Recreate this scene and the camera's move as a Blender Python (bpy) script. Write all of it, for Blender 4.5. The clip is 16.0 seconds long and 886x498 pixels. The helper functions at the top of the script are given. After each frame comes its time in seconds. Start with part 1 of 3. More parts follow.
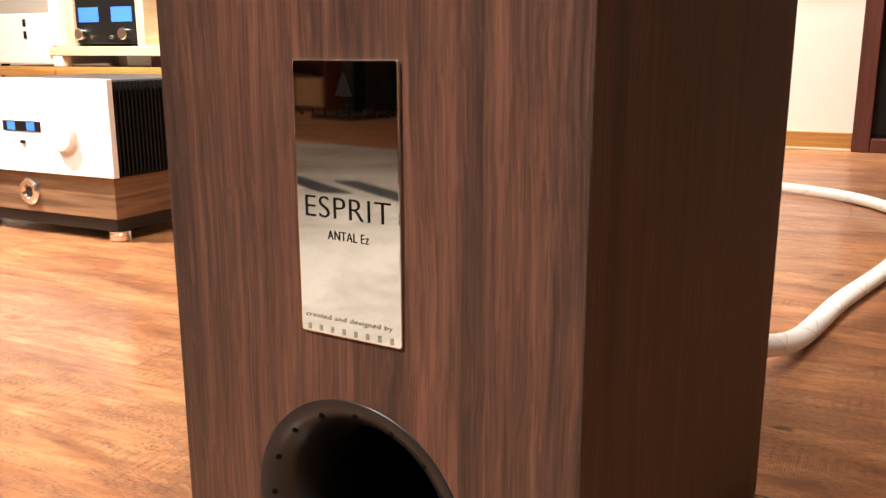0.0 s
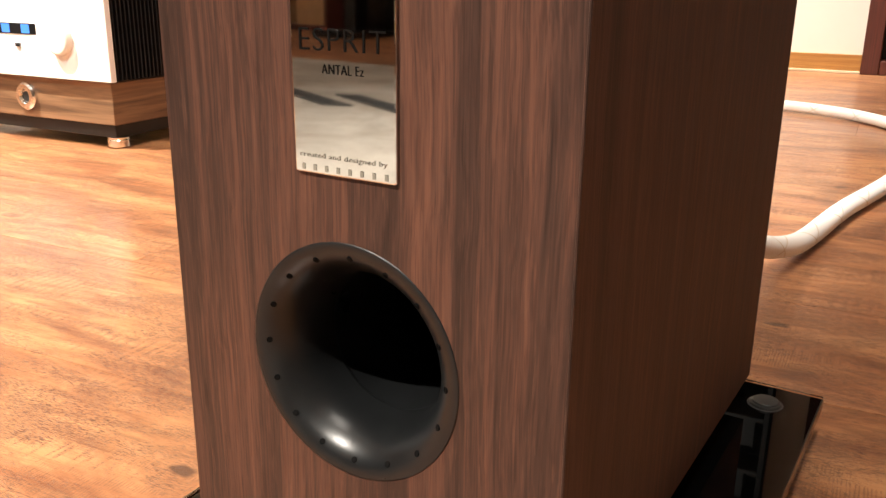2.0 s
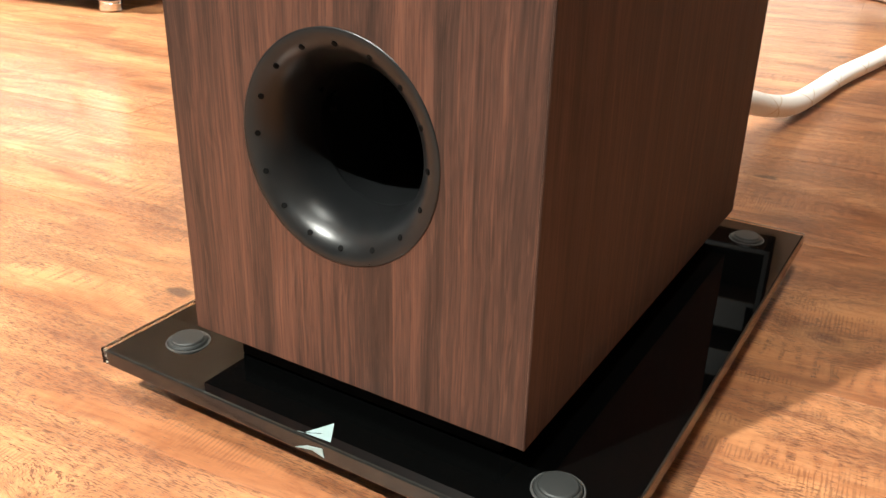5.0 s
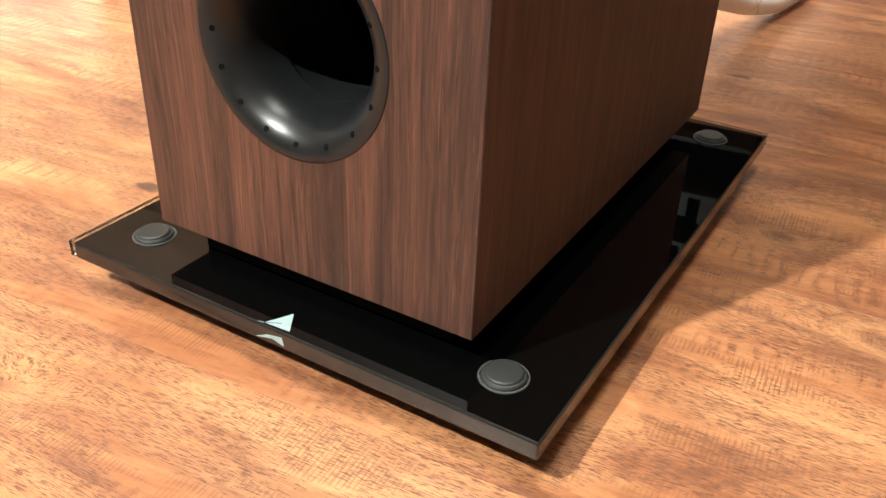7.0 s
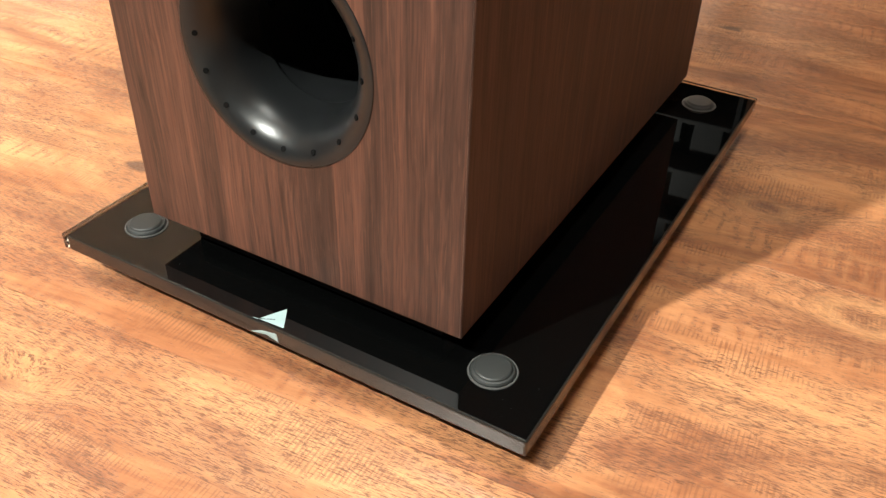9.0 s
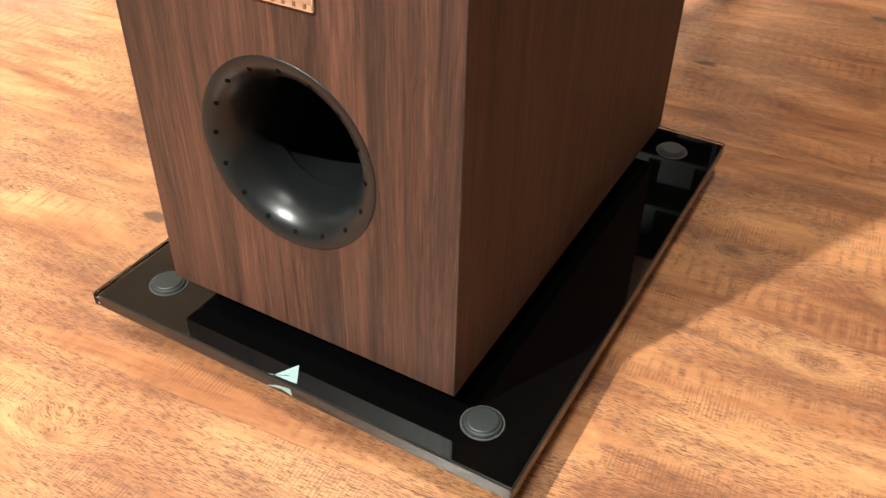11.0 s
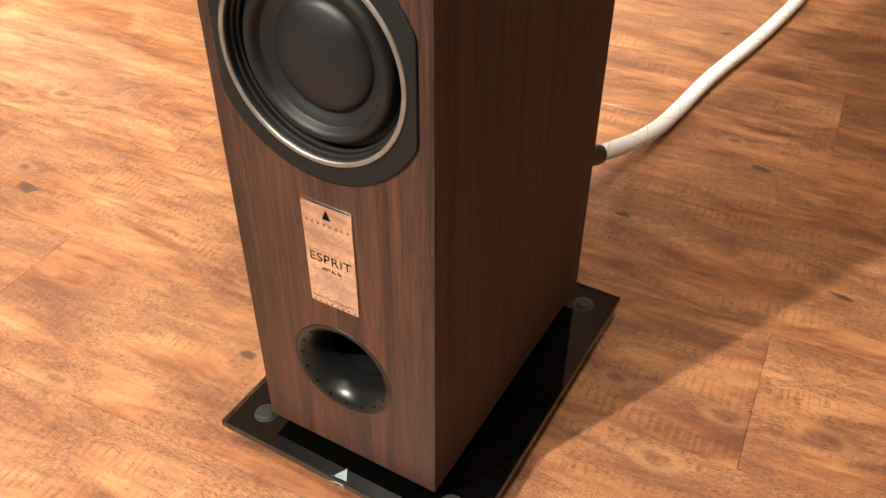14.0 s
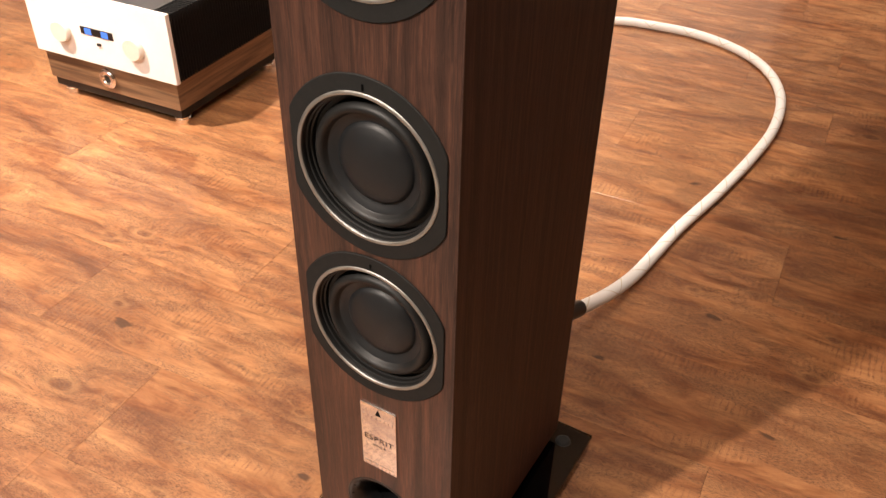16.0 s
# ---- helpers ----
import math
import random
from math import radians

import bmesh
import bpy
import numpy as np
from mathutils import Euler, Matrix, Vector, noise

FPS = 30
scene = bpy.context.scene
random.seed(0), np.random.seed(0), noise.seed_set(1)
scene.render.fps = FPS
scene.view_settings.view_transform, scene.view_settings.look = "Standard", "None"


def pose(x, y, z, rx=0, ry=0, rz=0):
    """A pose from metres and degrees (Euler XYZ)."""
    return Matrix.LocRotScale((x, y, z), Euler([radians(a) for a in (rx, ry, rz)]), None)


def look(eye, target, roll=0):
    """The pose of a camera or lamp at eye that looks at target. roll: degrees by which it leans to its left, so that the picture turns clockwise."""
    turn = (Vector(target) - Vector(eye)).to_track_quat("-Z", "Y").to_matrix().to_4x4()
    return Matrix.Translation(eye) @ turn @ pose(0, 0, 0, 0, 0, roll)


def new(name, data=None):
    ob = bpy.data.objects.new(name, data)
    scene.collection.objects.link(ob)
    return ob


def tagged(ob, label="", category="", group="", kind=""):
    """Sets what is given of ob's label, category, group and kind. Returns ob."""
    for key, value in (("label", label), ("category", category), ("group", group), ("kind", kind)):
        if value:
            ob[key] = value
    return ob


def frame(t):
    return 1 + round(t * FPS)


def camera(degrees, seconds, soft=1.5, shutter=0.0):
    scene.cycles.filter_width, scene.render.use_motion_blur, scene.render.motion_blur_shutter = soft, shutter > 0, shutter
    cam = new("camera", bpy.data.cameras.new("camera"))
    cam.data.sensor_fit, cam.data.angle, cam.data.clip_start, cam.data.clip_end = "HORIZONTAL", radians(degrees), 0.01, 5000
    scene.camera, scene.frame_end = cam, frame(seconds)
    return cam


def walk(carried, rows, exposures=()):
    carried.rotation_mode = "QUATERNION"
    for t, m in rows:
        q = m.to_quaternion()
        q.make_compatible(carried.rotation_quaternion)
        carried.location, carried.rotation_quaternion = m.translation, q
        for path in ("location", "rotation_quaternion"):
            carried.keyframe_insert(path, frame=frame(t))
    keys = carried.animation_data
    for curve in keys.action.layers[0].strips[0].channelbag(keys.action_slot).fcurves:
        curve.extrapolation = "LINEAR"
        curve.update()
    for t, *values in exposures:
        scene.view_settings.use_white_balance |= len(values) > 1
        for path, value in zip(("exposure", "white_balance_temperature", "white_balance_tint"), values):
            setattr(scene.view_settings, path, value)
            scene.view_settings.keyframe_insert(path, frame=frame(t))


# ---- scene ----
cam = camera(54.1, 16.0)
PATH = [
    (0, (0.205, -0.266, 0.361), (-0.807, 1.4, -0.086), -0.1),
    (0.5, (0.207, -0.265, 0.351), (-0.802, 1.393, -0.132), 0.3),
    (1, (0.205, -0.267, 0.336), (-0.799, 1.381, -0.193), 0.5),
    (1.5, (0.206, -0.267, 0.328), (-0.793, 1.367, -0.247), 0.6),
    (2, (0.209, -0.268, 0.325), (-0.783, 1.36, -0.279), 0.6),
    (2.5, (0.215, -0.273, 0.32), (-0.769, 1.35, -0.312), 0.7),
    (3, (0.218, -0.275, 0.307), (-0.759, 1.338, -0.36), 0.8),
    (3.5, (0.22, -0.279, 0.3), (-0.748, 1.321, -0.41), 1.2),
    (4, (0.222, -0.282, 0.294), (-0.74, 1.299, -0.464), 1.3),
    (6.5, (0.244, -0.287, 0.283), (-0.643, 1.222, -0.686), 1.9),
    (7, (0.249, -0.285, 0.291), (-0.612, 1.192, -0.746), 2.2),
    (7.5, (0.251, -0.282, 0.302), (-0.592, 1.178, -0.774), 2.1),
    (8, (0.247, -0.276, 0.312), (-0.581, 1.16, -0.807), 2.0),
    (8.5, (0.243, -0.271, 0.32), (-0.567, 1.141, -0.841), 1.7),
    (11, (0.249, -0.285, 0.398), (-0.516, 1.096, -0.829), 1.3),
    (11.5, (0.256, -0.298, 0.448), (-0.504, 1.061, -0.808), 0.9),
    (12, (0.275, -0.316, 0.518), (-0.482, 1.017, -0.767), 0.4),
    (12.5, (0.298, -0.343, 0.576), (-0.469, 0.991, -0.701), 0.1),
    (13, (0.315, -0.381, 0.63), (-0.456, 0.951, -0.647), 0.2),
    (13.5, (0.336, -0.409, 0.693), (-0.437, 0.929, -0.578), 0.5),
    (14, (0.355, -0.432, 0.767), (-0.413, 0.908, -0.504), 0.3),
    (14.5, (0.381, -0.484, 0.874), (-0.378, 0.863, -0.393), 0.2),
    (15, (0.396, -0.51, 0.971), (-0.37, 0.86, -0.268), 0.6),
    (15.5, (0.406, -0.545, 1.046), (-0.376, 0.833, -0.175), 1.2),
    (16, (0.412, -0.56, 1.112), (-0.395, 0.816, -0.094), 1.1),
]
EXPOSURES = [(0.0, -0.1, 6400, 15), (2.5, 0.11, 6220, 10), (4.0, 0.33, 5880, 4), (7.0, 0.32, 5800, 5), (8.5, 0.31, 5800, 4), (11.0, 0.26, 5730, 1), (12.0, 0.07, 5720, 2), (13.0, -0.14, 5900, 5), (14.0, -0.22, 6350, 12), (16.0, -0.6, 6650, 18)]
walk(cam, [(t, look(eye, target, roll)) for t, eye, target, roll in PATH], EXPOSURES)

# ---- the room's own axes: turned a little against the speaker, which stands square to the world ----
ROOM = pose(0, 0, 0, 0, 0, 4.7)


def room(u, v, z=0.0, turn=0.0):
    return ROOM @ pose(u, v, z, 0, 0, turn)


# ---- light: warm ceiling lamps, all out of view ----
world = bpy.data.worlds.new("night_room")
scene.world = world
world.use_nodes = True
world.node_tree.nodes["Background"].inputs[0].default_value = (1.0, 0.85, 0.7, 1)
world.node_tree.nodes["Background"].inputs[1].default_value = 0.02
WARM = (1.0, 0.91, 0.77)


def ceiling_lamp(place, aim, watts, spread, size):
    data = bpy.data.lights.new("unseen_ceiling_lamp", "AREA")
    data.shape, data.size, data.energy, data.color, data.spread = "DISK", size, watts, WARM, radians(spread)
    new("unseen_ceiling_lamp", data).matrix_world = look(place, aim)


# place, what it is turned to, watts, beam, width
# first and third follow cast shadows; the rest are unseen fill, added to brighten
LAMPS = [
    ((-0.72, -1.72, 2.44), (-0.15, -0.10, 0.0), 42, 90, 0.06),
    ((0.10, -0.15, 2.44), (0.00, -0.05, 0.0), 20, 105, 0.80),
    ((-0.22, 1.30, 2.44), (-0.36, 1.25, 0.0), 3.6, 40, 0.06),
    ((-1.85, -0.15, 2.44), (-1.56, 0.71, 0.0), 34, 67, 0.09),
    ((-0.90, 2.62, 2.44), (-0.70, 3.05, 0.6), 44, 84, 0.09),
    ((-2.75, 1.25, 2.44), (-2.95, 2.30, 0.3), 56, 84, 0.09),
    ((-2.40, -2.40, 2.44), (-2.40, -2.60, 0.0), 6, 110, 0.09),
]
for lamp_row in LAMPS:
    ceiling_lamp(*lamp_row)


# ---- materials ----
class Mat:
    """A node material with short calls for its nodes."""

    def __init__(self, name, colour=(0.5, 0.5, 0.5), rough=0.5, metal=0.0, spec=0.5, coat=0.0):
        self.m = bpy.data.materials.new(name)
        self.m.use_nodes = True
        self.t = self.m.node_tree
        self.b = self.t.nodes["Principled BSDF"]
        self.set("Base Color", (*colour, 1))
        self.set("Roughness", rough)
        self.set("Metallic", metal)
        self.set("Specular IOR Level", spec)
        self.set("Coat Weight", coat)

    def set(self, key, value):
        if hasattr(value, "links"):
            self.t.links.new(value, self.b.inputs[key])
        else:
            self.b.inputs[key].default_value = value

    def node(self, kind, values=None, **fields):
        n = self.t.nodes.new(kind)
        for k, v in fields.items():
            setattr(n, k, v)
        for k, v in (values or {}).items():
            if hasattr(v, "links"):
                self.t.links.new(v, n.inputs[k])
            else:
                n.inputs[k].default_value = v
        return n

    def coords(self, scale, offset=None, kind="Object"):
        c = self.node("ShaderNodeTexCoord").outputs[kind]
        if offset is not None:
            c = self.node("ShaderNodeVectorMath", {0: c, 1: offset}, operation="ADD").outputs[0]
        return self.node("ShaderNodeVectorMath", {0: c, 1: scale}, operation="MULTIPLY").outputs[0]

    def noise(self, vec, scale=1.0, detail=4.0, rough=0.55, warp=0.0):
        return self.node("ShaderNodeTexNoise", {"Vector": vec, "Scale": scale, "Detail": detail, "Roughness": rough, "Distortion": warp}).outputs["Fac"]

    def ramp(self, fac, stops):
        n = self.node("ShaderNodeValToRGB", {"Fac": fac})
        while len(n.color_ramp.elements) < len(stops):
            n.color_ramp.elements.new(0.5)
        for e, (p, c) in zip(n.color_ramp.elements, stops):
            e.position = p
            e.color = (*c, 1) if hasattr(c, "__len__") else (c, c, c, 1)
        return n.outputs["Color"]

    def math(self, op, a, b=0.0):
        return self.node("ShaderNodeMath", {0: a, 1: b}, operation=op).outputs[0]

    def mix(self, fac, a, b, blend="MIX"):
        n = self.node("ShaderNodeMix", data_type="RGBA", blend_type=blend)
        for i, v in ((0, fac), (6, a), (7, b)):
            if hasattr(v, "links"):
                self.t.links.new(v, n.inputs[i])
            else:
                n.inputs[i].default_value = (*v, 1) if hasattr(v, "__len__") else v
        return n.outputs[2]

    def bump(self, height, strength=0.2, distance=0.001):
        self.set("Normal", self.node("ShaderNodeBump", {"Height": height, "Strength": strength, "Distance": distance}).outputs[0])


def random_offset(k, spread):
    r = k.node("ShaderNodeObjectInfo").outputs["Random"]
    return k.node("ShaderNodeCombineXYZ", {0: k.math("MULTIPLY", r, spread), 1: k.math("MULTIPLY", r, spread * 0.37), 2: 0.0}).outputs[0], r


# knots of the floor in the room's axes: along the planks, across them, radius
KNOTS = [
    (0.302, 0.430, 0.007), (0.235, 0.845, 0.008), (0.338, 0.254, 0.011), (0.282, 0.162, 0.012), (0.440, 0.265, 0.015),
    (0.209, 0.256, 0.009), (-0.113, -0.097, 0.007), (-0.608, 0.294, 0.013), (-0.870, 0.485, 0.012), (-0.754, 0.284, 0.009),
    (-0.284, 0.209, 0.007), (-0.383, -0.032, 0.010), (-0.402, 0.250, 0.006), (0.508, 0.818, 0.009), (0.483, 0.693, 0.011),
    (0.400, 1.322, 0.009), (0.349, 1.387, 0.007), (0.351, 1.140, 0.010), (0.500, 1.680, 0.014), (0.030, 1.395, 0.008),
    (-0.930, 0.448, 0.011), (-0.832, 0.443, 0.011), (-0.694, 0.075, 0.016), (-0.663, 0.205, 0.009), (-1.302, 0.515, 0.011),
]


def floor_wood():
    k = Mat("knotty_vinyl_plank", rough=0.42)
    off, rnd = random_offset(k, 61.0)
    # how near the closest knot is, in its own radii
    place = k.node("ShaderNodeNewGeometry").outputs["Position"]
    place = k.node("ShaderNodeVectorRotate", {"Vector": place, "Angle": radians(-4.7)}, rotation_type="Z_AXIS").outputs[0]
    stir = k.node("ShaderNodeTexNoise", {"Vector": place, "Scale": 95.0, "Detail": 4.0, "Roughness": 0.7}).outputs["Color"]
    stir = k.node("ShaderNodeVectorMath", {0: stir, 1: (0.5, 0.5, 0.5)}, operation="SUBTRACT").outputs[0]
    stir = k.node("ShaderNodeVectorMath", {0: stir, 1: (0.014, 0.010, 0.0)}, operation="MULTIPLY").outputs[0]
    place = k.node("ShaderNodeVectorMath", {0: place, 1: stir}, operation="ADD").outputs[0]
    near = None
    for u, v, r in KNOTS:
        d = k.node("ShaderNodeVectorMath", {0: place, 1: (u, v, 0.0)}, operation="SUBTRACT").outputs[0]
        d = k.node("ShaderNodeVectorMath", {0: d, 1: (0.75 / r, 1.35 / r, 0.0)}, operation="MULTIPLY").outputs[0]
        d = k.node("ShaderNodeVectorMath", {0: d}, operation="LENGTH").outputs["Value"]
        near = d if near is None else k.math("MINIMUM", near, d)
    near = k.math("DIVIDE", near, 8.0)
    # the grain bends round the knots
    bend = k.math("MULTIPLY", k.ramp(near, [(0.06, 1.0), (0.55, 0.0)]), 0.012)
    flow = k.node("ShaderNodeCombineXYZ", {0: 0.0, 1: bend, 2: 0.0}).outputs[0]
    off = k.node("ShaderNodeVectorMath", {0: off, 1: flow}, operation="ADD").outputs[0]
    cloud = k.noise(k.coords((3.0, 10.0, 1), off), 1.0, 9, 0.68, 1.0)
    blotch = k.noise(k.coords((13.0, 42.0, 1), off), 1.0, 6, 0.72, 1.0)
    smoke = k.noise(k.coords((3.4, 19.0, 1), off), 1.0, 6, 0.66, 1.6)
    honey = k.noise(k.coords((5.0, 44.0, 1), off), 1.0, 4, 0.6, 1.0)
    grain = k.noise(k.coords((9.0, 170.0, 1), off), 1.0, 6, 0.70, 1.1)
    pores = k.noise(k.coords((150.0, 1500.0, 1), off), 1.0, 4, 0.60, 0.5)
    pits = k.noise(k.coords((260.0, 620.0, 1), off), 1.0, 3, 0.6, 0.6)
    zone = k.noise(k.coords((5.0, 15.0, 1), off), 1.0, 4, 0.6, 0.8)
    col = k.ramp(cloud, [(0.34, (0.200, 0.074, 0.030)), (0.43, (0.340, 0.137, 0.056)), (0.53, (0.475, 0.220, 0.095)), (0.64, (0.55, 0.275, 0.123))])
    col = k.mix(k.ramp(honey, [(0.54, 0.0), (0.70, 0.50)]), col, (0.58, 0.292, 0.124))
    col = k.mix(k.ramp(smoke, [(0.50, 0.0), (0.62, 0.38), (0.76, 0.75)]), col, (0.145, 0.050, 0.024))
    col = k.mix(0.42, col, k.ramp(grain, [(0.33, (0.50, 0.37, 0.32)), (0.48, (1, 1, 1)), (0.70, (1.10, 1.08, 1.02))]), "MULTIPLY")
    col = k.mix(0.44, col, k.ramp(blotch, [(0.33, (0.46, 0.33, 0.28)), (0.50, (1, 1, 1)), (0.70, (1.18, 1.14, 1.08))]), "MULTIPLY")
    # saw marks across the grain and open pores, in patches
    saw = k.node("ShaderNodeTexWave", {"Vector": k.coords((1, 0.16, 1), off), "Scale": 29.0, "Distortion": 7.0, "Detail": 3.0, "Detail Scale": 3.0, "Detail Roughness": 0.7}, bands_direction="X").outputs["Fac"]
    band = k.ramp(k.noise(k.coords((3.0, 17.0, 1), off), 1.3, 3, 0.55), [(0.49, 0.0), (0.58, 1.0)])
    sawn = k.math("MULTIPLY", k.ramp(saw, [(0.45, 0.0), (0.85, 1.0)]), band)
    cut = k.math("MULTIPLY", k.ramp(saw, [(0.06, 1.0), (0.28, 0.0)]), band)
    rough_cut = k.math("MULTIPLY", cut, k.ramp(pits, [(0.36, 1.0), (0.56, 0.15)]))
    wear = k.math("MAXIMUM", k.ramp(zone, [(0.40, 0.0), (0.52, 1.0)]), cut)
    level = k.math("SUBTRACT", pores, k.math("MULTIPLY", wear, 0.135))
    open_pores = k.ramp(level, [(0.31, 1.0), (0.38, 0.0)])
    specks = k.math("MULTIPLY", k.ramp(pits, [(0.30, 1.0), (0.38, 0.0)]), wear)
    col = k.mix(k.math("MULTIPLY", sawn, 0.12), col, (0.62, 0.34, 0.16))
    col = k.mix(k.math("MULTIPLY", rough_cut, 0.26), col, (0.150, 0.062, 0.030))
    col = k.mix(k.math("MULTIPLY", open_pores, 0.84), col, (0.110, 0.044, 0.022))
    col = k.mix(k.math("MULTIPLY", specks, 0.50), col, (0.120, 0.048, 0.024))
    hatch = k.node("ShaderNodeTexWave", {"Vector": k.coords((1, 0.10, 1), off), "Scale": 118.0, "Distortion": 5.0, "Detail": 2.0, "Detail Scale": 2.0, "Detail Roughness": 0.7}, bands_direction="X").outputs["Fac"]
    comb = k.ramp(k.noise(k.coords((6.0, 26.0, 1), off), 1.7, 3, 0.6), [(0.52, 0.0), (0.60, 1.0)])
    hatch = k.math("MULTIPLY", k.ramp(hatch, [(0.10, 1.0), (0.45, 0.0)]), comb)
    col = k.mix(k.math("MULTIPLY", hatch, 0.50), col, (0.150, 0.060, 0.028))
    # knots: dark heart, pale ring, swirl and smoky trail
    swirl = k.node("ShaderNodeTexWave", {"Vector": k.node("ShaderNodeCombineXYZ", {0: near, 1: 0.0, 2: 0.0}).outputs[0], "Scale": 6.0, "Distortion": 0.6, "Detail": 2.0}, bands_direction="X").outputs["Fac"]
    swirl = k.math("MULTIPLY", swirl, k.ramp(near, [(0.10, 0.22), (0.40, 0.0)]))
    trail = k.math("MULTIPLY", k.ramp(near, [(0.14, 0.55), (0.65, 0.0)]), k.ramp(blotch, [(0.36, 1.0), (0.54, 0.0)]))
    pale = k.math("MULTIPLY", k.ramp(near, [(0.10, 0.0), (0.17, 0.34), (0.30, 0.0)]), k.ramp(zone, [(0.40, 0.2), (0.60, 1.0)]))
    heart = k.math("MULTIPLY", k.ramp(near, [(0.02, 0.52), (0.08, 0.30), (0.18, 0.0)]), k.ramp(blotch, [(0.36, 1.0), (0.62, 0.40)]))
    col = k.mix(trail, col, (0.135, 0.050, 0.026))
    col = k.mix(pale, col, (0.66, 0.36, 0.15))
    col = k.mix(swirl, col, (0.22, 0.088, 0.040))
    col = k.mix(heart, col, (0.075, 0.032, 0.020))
    # a few more knots on the far planks
    warp = k.node("ShaderNodeTexNoise", {"Vector": k.coords((6, 12, 1), off), "Scale": 1.6, "Detail": 3.0}).outputs["Color"]
    shift = k.node("ShaderNodeVectorMath", {0: warp, 1: (0.42, 0.42, 0)}, operation="MULTIPLY").outputs[0]
    kv = k.node("ShaderNodeVectorMath", {0: k.coords((3.2, 6.4, 1), off), 1: shift}, operation="ADD").outputs[0]
    vor = k.node("ShaderNodeTexVoronoi", {"Vector": kv, "Scale": 1.0, "Randomness": 1.0}, voronoi_dimensions="2D")
    dist = vor.outputs["Distance"]
    pick = k.ramp(k.node("ShaderNodeSeparateColor", {0: vor.outputs["Color"]}).outputs[0], [(0.93, 0.0), (0.94, 1.0)])
    core = k.math("MULTIPLY", k.ramp(dist, [(0.030, 1.0), (0.052, 0.0)]), pick)
    halo = k.math("MULTIPLY", k.ramp(dist, [(0.045, 0.7), (0.065, 0.1), (0.085, 0.8), (0.11, 0.1), (0.14, 0.6), (0.18, 0.1), (0.23, 0.4), (0.30, 0.0)]), pick)
    col = k.mix(k.math("MULTIPLY", halo, 0.50), col, (0.20, 0.085, 0.034))
    col = k.mix(k.math("MULTIPLY", core, 0.80), col, (0.065, 0.030, 0.018))
    tone = k.ramp(rnd, [(0.0, (0.90, 0.88, 0.86)), (0.5, (1, 1, 1)), (1.0, (1.06, 1.04, 1.0))])
    col = k.mix(1.0, col, tone, "MULTIPLY")
    k.set("Base Color", col)
    k.set("Roughness", k.ramp(grain, [(0.25, 0.52), (0.7, 0.38)]))
    k.set("Coat Weight", 0.50)
    k.set("Coat Roughness", k.ramp(zone, [(0.3, 0.12), (0.7, 0.28)]))
    h = k.math("SUBTRACT", k.math("MULTIPLY", sawn, 0.4), k.math("MAXIMUM", open_pores, specks))
    k.bump(h, 0.35, 0.0005)
    return k.m


def veneer(name, side=False):
    """Dark walnut veneer with an upright straight grain."""
    k = Mat(name, rough=0.42)
    off = (3.7, 1.9, 0.4) if side else (0.3, 0.7, 0.0)
    wob = k.noise(k.coords((14, 14, 7.0), off), 1.0, 3, 0.55)
    wobv = k.node("ShaderNodeCombineXYZ", {0: k.math("MULTIPLY", wob, 0.009), 1: k.math("MULTIPLY", wob, 0.009), 2: 0.0}).outputs[0]
    c = k.node("ShaderNodeTexCoord").outputs["Object"]
    c = k.node("ShaderNodeVectorMath", {0: c, 1: wobv}, operation="ADD").outputs[0]

    def at(scale):
        s = k.node("ShaderNodeVectorMath", {0: c, 1: off}, operation="ADD").outputs[0]
        return k.node("ShaderNodeVectorMath", {0: s, 1: scale}, operation="MULTIPLY").outputs[0]
    broad = k.noise(at((62, 62, 0.8) if side else (58, 58, 1.7)), 1.0, 4, 0.60, 0.5)
    streak = k.noise(at((170, 170, 4.0) if side else (330, 330, 7.0)), 1.0, 6, 0.66, 0.7)
    fleck = k.noise(at((620, 620, 34)), 1.0, 3, 0.6, 0.5)
    pore = k.noise(at((1100, 1100, 30)), 1.0, 2, 0.6)
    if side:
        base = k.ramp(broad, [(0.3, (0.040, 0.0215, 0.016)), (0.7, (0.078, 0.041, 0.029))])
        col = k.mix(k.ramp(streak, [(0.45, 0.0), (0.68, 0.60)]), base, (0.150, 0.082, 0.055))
    else:
        heat = k.math("ADD", k.math("MULTIPLY", broad, 0.54), k.math("MULTIPLY", streak, 0.54))
        col = k.ramp(heat, [(0.39, (0.027, 0.0147, 0.0112)), (0.50, (0.053, 0.0260, 0.0186)), (0.58, (0.084, 0.0380, 0.0256)), (0.71, (0.148, 0.0635, 0.0395))])
        col = k.mix(k.ramp(fleck, [(0.56, 0.0), (0.74, 0.42)]), col, (0.145, 0.069, 0.045))
    dark = k.ramp(pore, [(0.38, (0.55, 0.5, 0.5)), (0.5, (1, 1, 1))])
    col = k.mix(0.6, col, dark, "MULTIPLY")
    k.set("Base Color", col)
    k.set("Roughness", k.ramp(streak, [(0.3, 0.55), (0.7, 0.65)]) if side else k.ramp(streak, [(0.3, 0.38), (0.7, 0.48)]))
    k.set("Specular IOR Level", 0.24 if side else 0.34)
    k.bump(fleck, 0.10, 0.0003)
    return k.m


